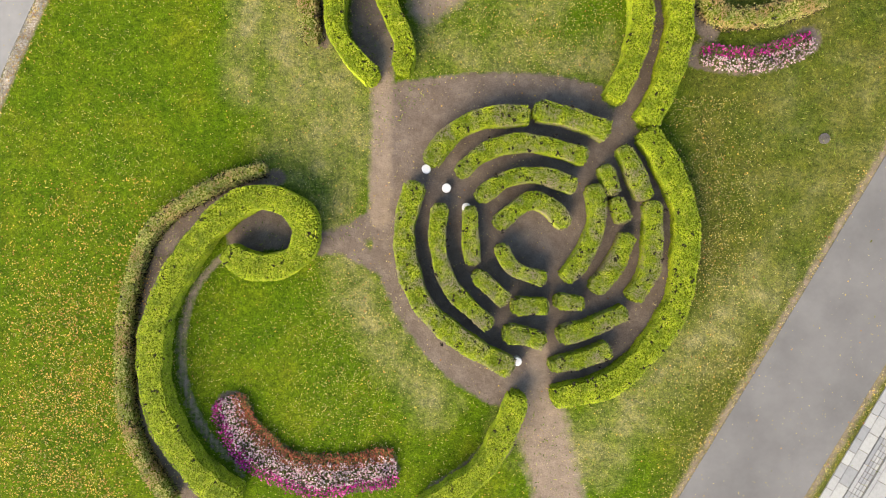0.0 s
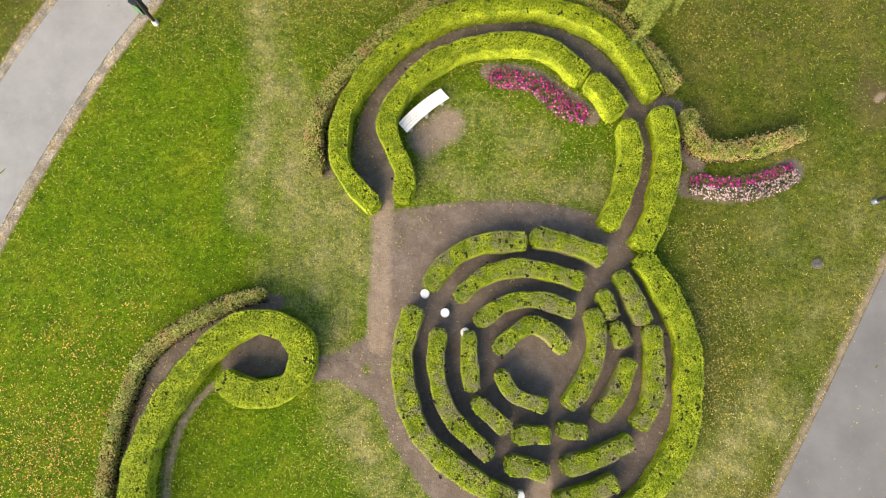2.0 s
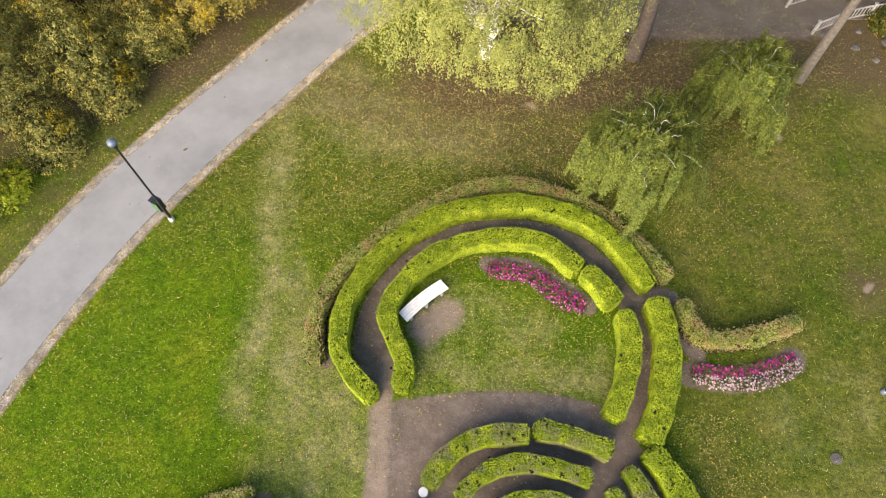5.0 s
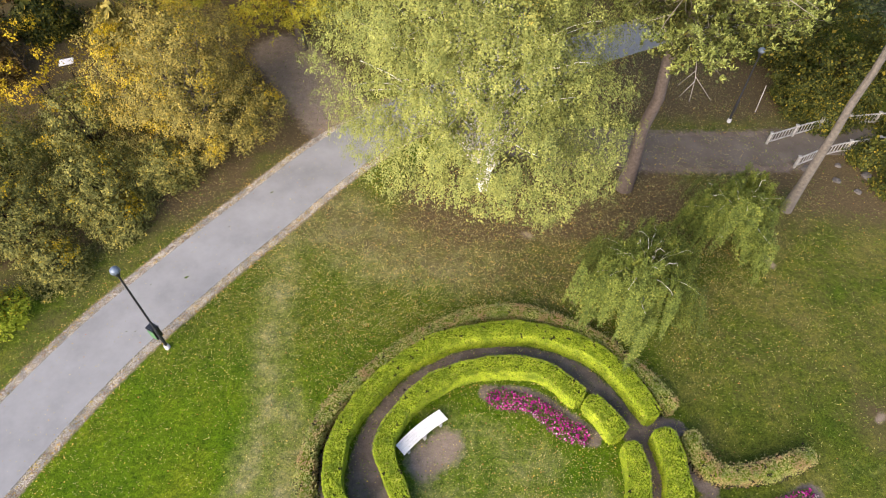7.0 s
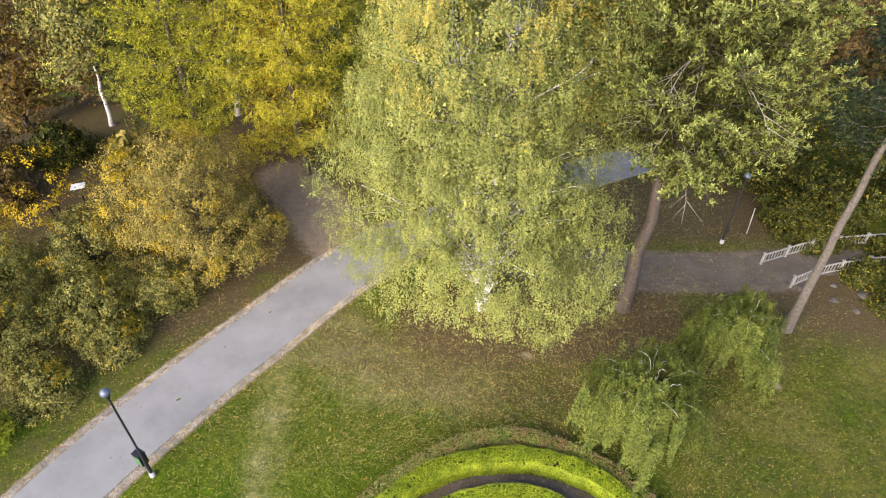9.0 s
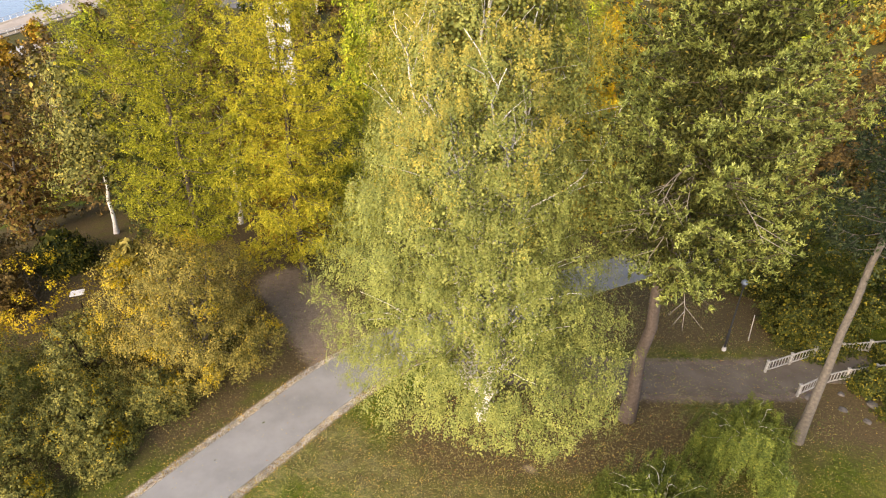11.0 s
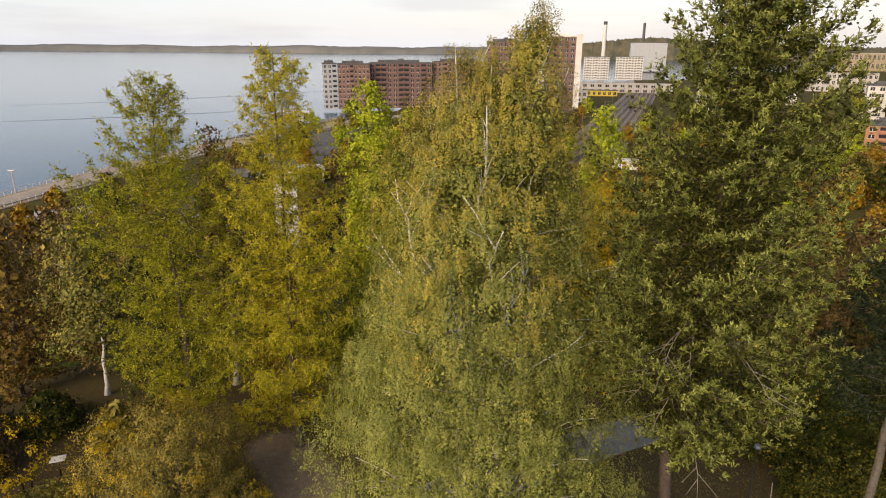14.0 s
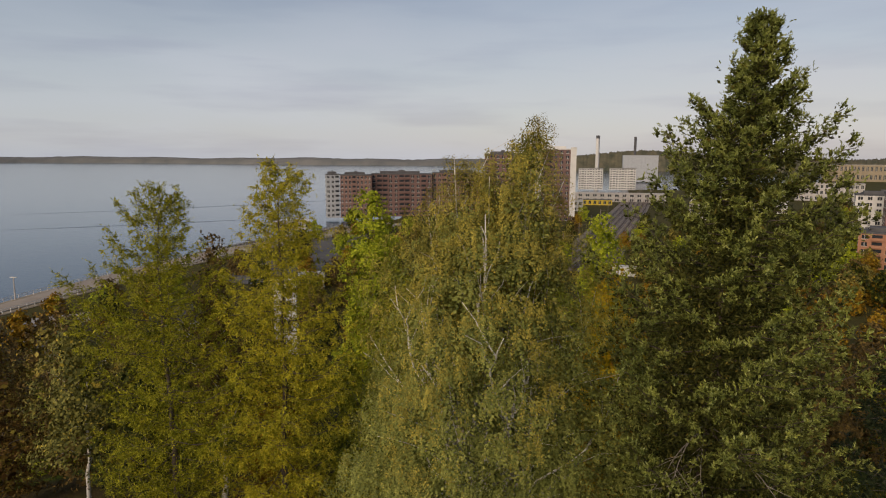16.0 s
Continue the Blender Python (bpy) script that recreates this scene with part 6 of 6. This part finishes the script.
def boulder(at, size, seed):
    r = np.random.default_rng(seed)
    bm = bmesh.new()
    bmesh.ops.create_icosphere(bm, subdivisions=2, radius=1.0)
    for v in bm.verts:
        v.co *= 1 + 0.35 * noise.noise(v.co * 1.3 + Vector((seed, 0, 0)))
        v.co.z *= 0.55
        v.co *= size
    me = bpy.data.meshes.new("boulder")
    bm.to_mesh(me)
    bm.free()
    me.materials.append(ROCK)
    thing("boulder", me, "grey weathered boulder half sunk in the slope", "rock", at=(*at, float(height(*at)) + size * 0.1), turn=r.uniform(0, 360), group="boulders")


for k, (x, y, z) in enumerate(((19.3, 23.9, 0.25), (20.6, 23.1, 0.22), (22.3, 23.4, 0.3), (21.4, 22.3, 0.2), (23.4, 22.6, 0.42), (24.4, 23.4, 0.4), (19.9, 24.3, 0.16), (25.4, 22.6, 0.38), (22.9, 21.4, 0.24), (21.1, 24.2, 0.18))):
    boulder((x, y), z, k)


# ---- pavement by the wide road, manhole cover, stakes and a notice ----
def pavement():
    root = thing("pavement", None, "pale stone slab pavement with a grey brick gutter", "pavement", kind="structure")
    d, o = np.array([0.5, 0.866]), np.array([12.9, -12.6])
    n = np.array([0.866, -0.5])
    turn = math.degrees(math.atan2(d[1], d[0]))
    bed = Geo().box((-0.2, -3.2, 0.0), (10.5, -0.02, 0.02)).mesh("bed", [DARK_ASPHALT])
    part("bed", bed, root).matrix_basis = pose(*o, 0, 0, 0, turn)
    for name, off, wide, long, high, mat in (("slab", 0.0, 0.30, 0.55, 0.07, PAVER), ("slab", 0.32, 0.42, 0.74, 0.07, PAVER), ("kerbstone", 0.77, 0.14, 1.2, 0.10, PAVER), ("brick", 0.96, 0.11, 0.24, 0.06, PAVER), ("brick", 1.09, 0.11, 0.24, 0.06, PAVER),
                                             ("brick", 1.22, 0.11, 0.24, 0.06, PAVER), ("kerbstone", 1.38, 0.14, 1.2, 0.10, PAVER), ("slab", 1.56, 0.6, 0.9, 0.07, PAVER)):
        me = Geo().box((0, -wide, 0.015), (long - 0.02, 0, high)).mesh(name, [mat])
        for k in range(int(10 / long)):
            q = o + n * off + d * k * long
            part(name, me, root).matrix_basis = pose(*q, 0, 0, 0, turn)


def random_stone(name, a, b):
    m, nt, p = material(name, 0.85)
    i = nt.nodes.new("ShaderNodeObjectInfo")
    c = mix(nt, i.outputs["Random"], a, b)
    nt.links.new(mix(nt, 0.5, c, ramp(nt, noise_tex(nt, 9, 6), [(0.3, (0.35, 0.35, 0.35)), (0.7, (0.62, 0.62, 0.6))]), "OVERLAY"), p.inputs["Base Color"])
    return m


PAVER = random_stone("paving_stone", (0.216, 0.224, 0.224), (0.368, 0.368, 0.344))
pavement()
thing("manhole_cover", Geo().tube([(0, 0, -0.02), (0, 0, 0.03), (0, 0, 0.032)], [0.2, 0.2, 0.001], 20).box((-0.02, -0.13, 0.032), (0.02, 0.13, 0.04)).box((-0.13, -0.02, 0.032), (0.13, 0.02, 0.04)).mesh("manhole_cover", [ROCK]),
      "round dark iron manhole cover in the lawn", "manhole", at=(14.27, 3.43, 0.02))
thing("wooden_stake", Geo().tube([(0, 0, -0.1), (0.1, 0.35, 1.6)], [0.03, 0.025], 6).mesh("wooden_stake", [STONE]), "thin pale wooden stake leaning by the path", "stake", at=(18.0, 28.5, 0))
sign = thing("notice_board", None, "small white notice on a dark post", "sign", at=(-21.9, 31.5, float(height(-21.9, 31.5))), turn=20)
part("post", Geo().tube([(0, 0, -0.1), (0, 0, 1.1)], [0.05, 0.05], 8).mesh("post", [TWIGS]), sign)
part("panel", Geo().box((-0.4, -0.3, 1.1), (0.4, 0.3, 1.14)).mesh("panel", [WHITE_PAINT]), sign, "white tilted panel")

# ---- fallen leaves and straggling grass ----
def strewn():
    r = np.random.default_rng(21)

    def spots(n):
        x, y = r.uniform(-22, 24, n), r.uniform(-12, 37, n)
        clump = 0.5 + 0.5 * np.sin(x * 0.9 + np.sin(y * 0.7) * 2) * np.sin(y * 1.1 + x * 0.3)
        return x, y, clump
    x, y, clump = spots(560000)
    many = 2.0 * np.exp(-((x - 2) ** 2 / 110 + (y - 18.5) ** 2 / 34)) + 0.8 * np.exp(-((x + 14) ** 2 / 12 + (y + 7) ** 2 / 50)) + 0.8 * np.exp(-((x - 10.2) / 1.6) ** 2) * (y < 5) + 0.5 * np.exp(-((x + 3.5) ** 2 / 6 + (y + 3) ** 2 / 30)) + 0.6 * np.exp(-((x - 3) ** 2 / 14 + (y - 8) ** 2 / 5)) + 0.9 * np.exp(-((x - 13) ** 2 / 30 + (y - 30) ** 2 / 10)) + 0.7 * np.exp(-((x - 13) ** 2 / 30 + (y - 21) ** 2 / 8)) + np.where(x < 9, 0.15, 0.025)
    road = np.minimum(near_line(x, y, spline(WEST_ROAD, 1.5)) - 1.6, near_line(x, y, spline(EAST_ROAD, 1.5)) - 2.05)
    many = np.where(road < 0, 0.035, many + 1.0 * np.exp(-(road / 0.5) ** 2))
    trodden = np.hypot(x - 3.2, y + 0.3) < 5.7
    for p, w in SOIL[:11]:
        trodden |= near_line(x, y, points(p)) < w
    many = np.where(trodden, 0.3 * many, many)
    keep = r.random(len(x)) < many * (0.35 + 0.65 * clump)
    x, y = x[keep], y[keep]
    p = np.column_stack([x, y, height(x, y) + 0.035 + r.random(len(x)) * 0.02])
    gold = (r.random(len(x)) < 0.06 + 0.5 * (x < -11) * (y < 2) + 0.2 * np.exp(-((near_line(x, y, spline(WEST_ROAD, 1.5)) - 1.9) / 0.5) ** 2))
    g = Geo().leaves(p[~gold], 0.037, r, 0, 0.8, 0, 0.85).leaves(p[gold], 0.06, r, 1, 0.8, 0, 0.85)
    thing("fallen_leaves", g.mesh("fallen_leaves", [LITTER, LITTER_RUST]), "pale yellow and rusty leaves strewn over the lawn", "leaves", kind="stuff")
    x, y, clump = spots(70000)
    keep = (r.random(len(x)) < 0.2 + 0.8 * clump) & (np.hypot(x - 3.2, y) > 6.3) & (near_line(x, y, spline(WEST_ROAD, 1.5)) > 2.2) & (near_line(x, y, spline(EAST_ROAD, 1.5)) > 2.2)
    x, y = x[keep], y[keep]
    p = np.column_stack([x, y, height(x, y) + 0.05])
    thing("grass_stalks", Geo().leaves(p[::4], 0.16, r, 0, 0.14, 0, 0.8).leaves(np.delete(p, np.s_[::4], 0), 0.105, r, 1, 0.22, 0, 0.6).mesh("grass_stalks", [STALKS, BLADES]), "pale straggling grass stalks in the lawn", "grass", kind="stuff")


strewn()
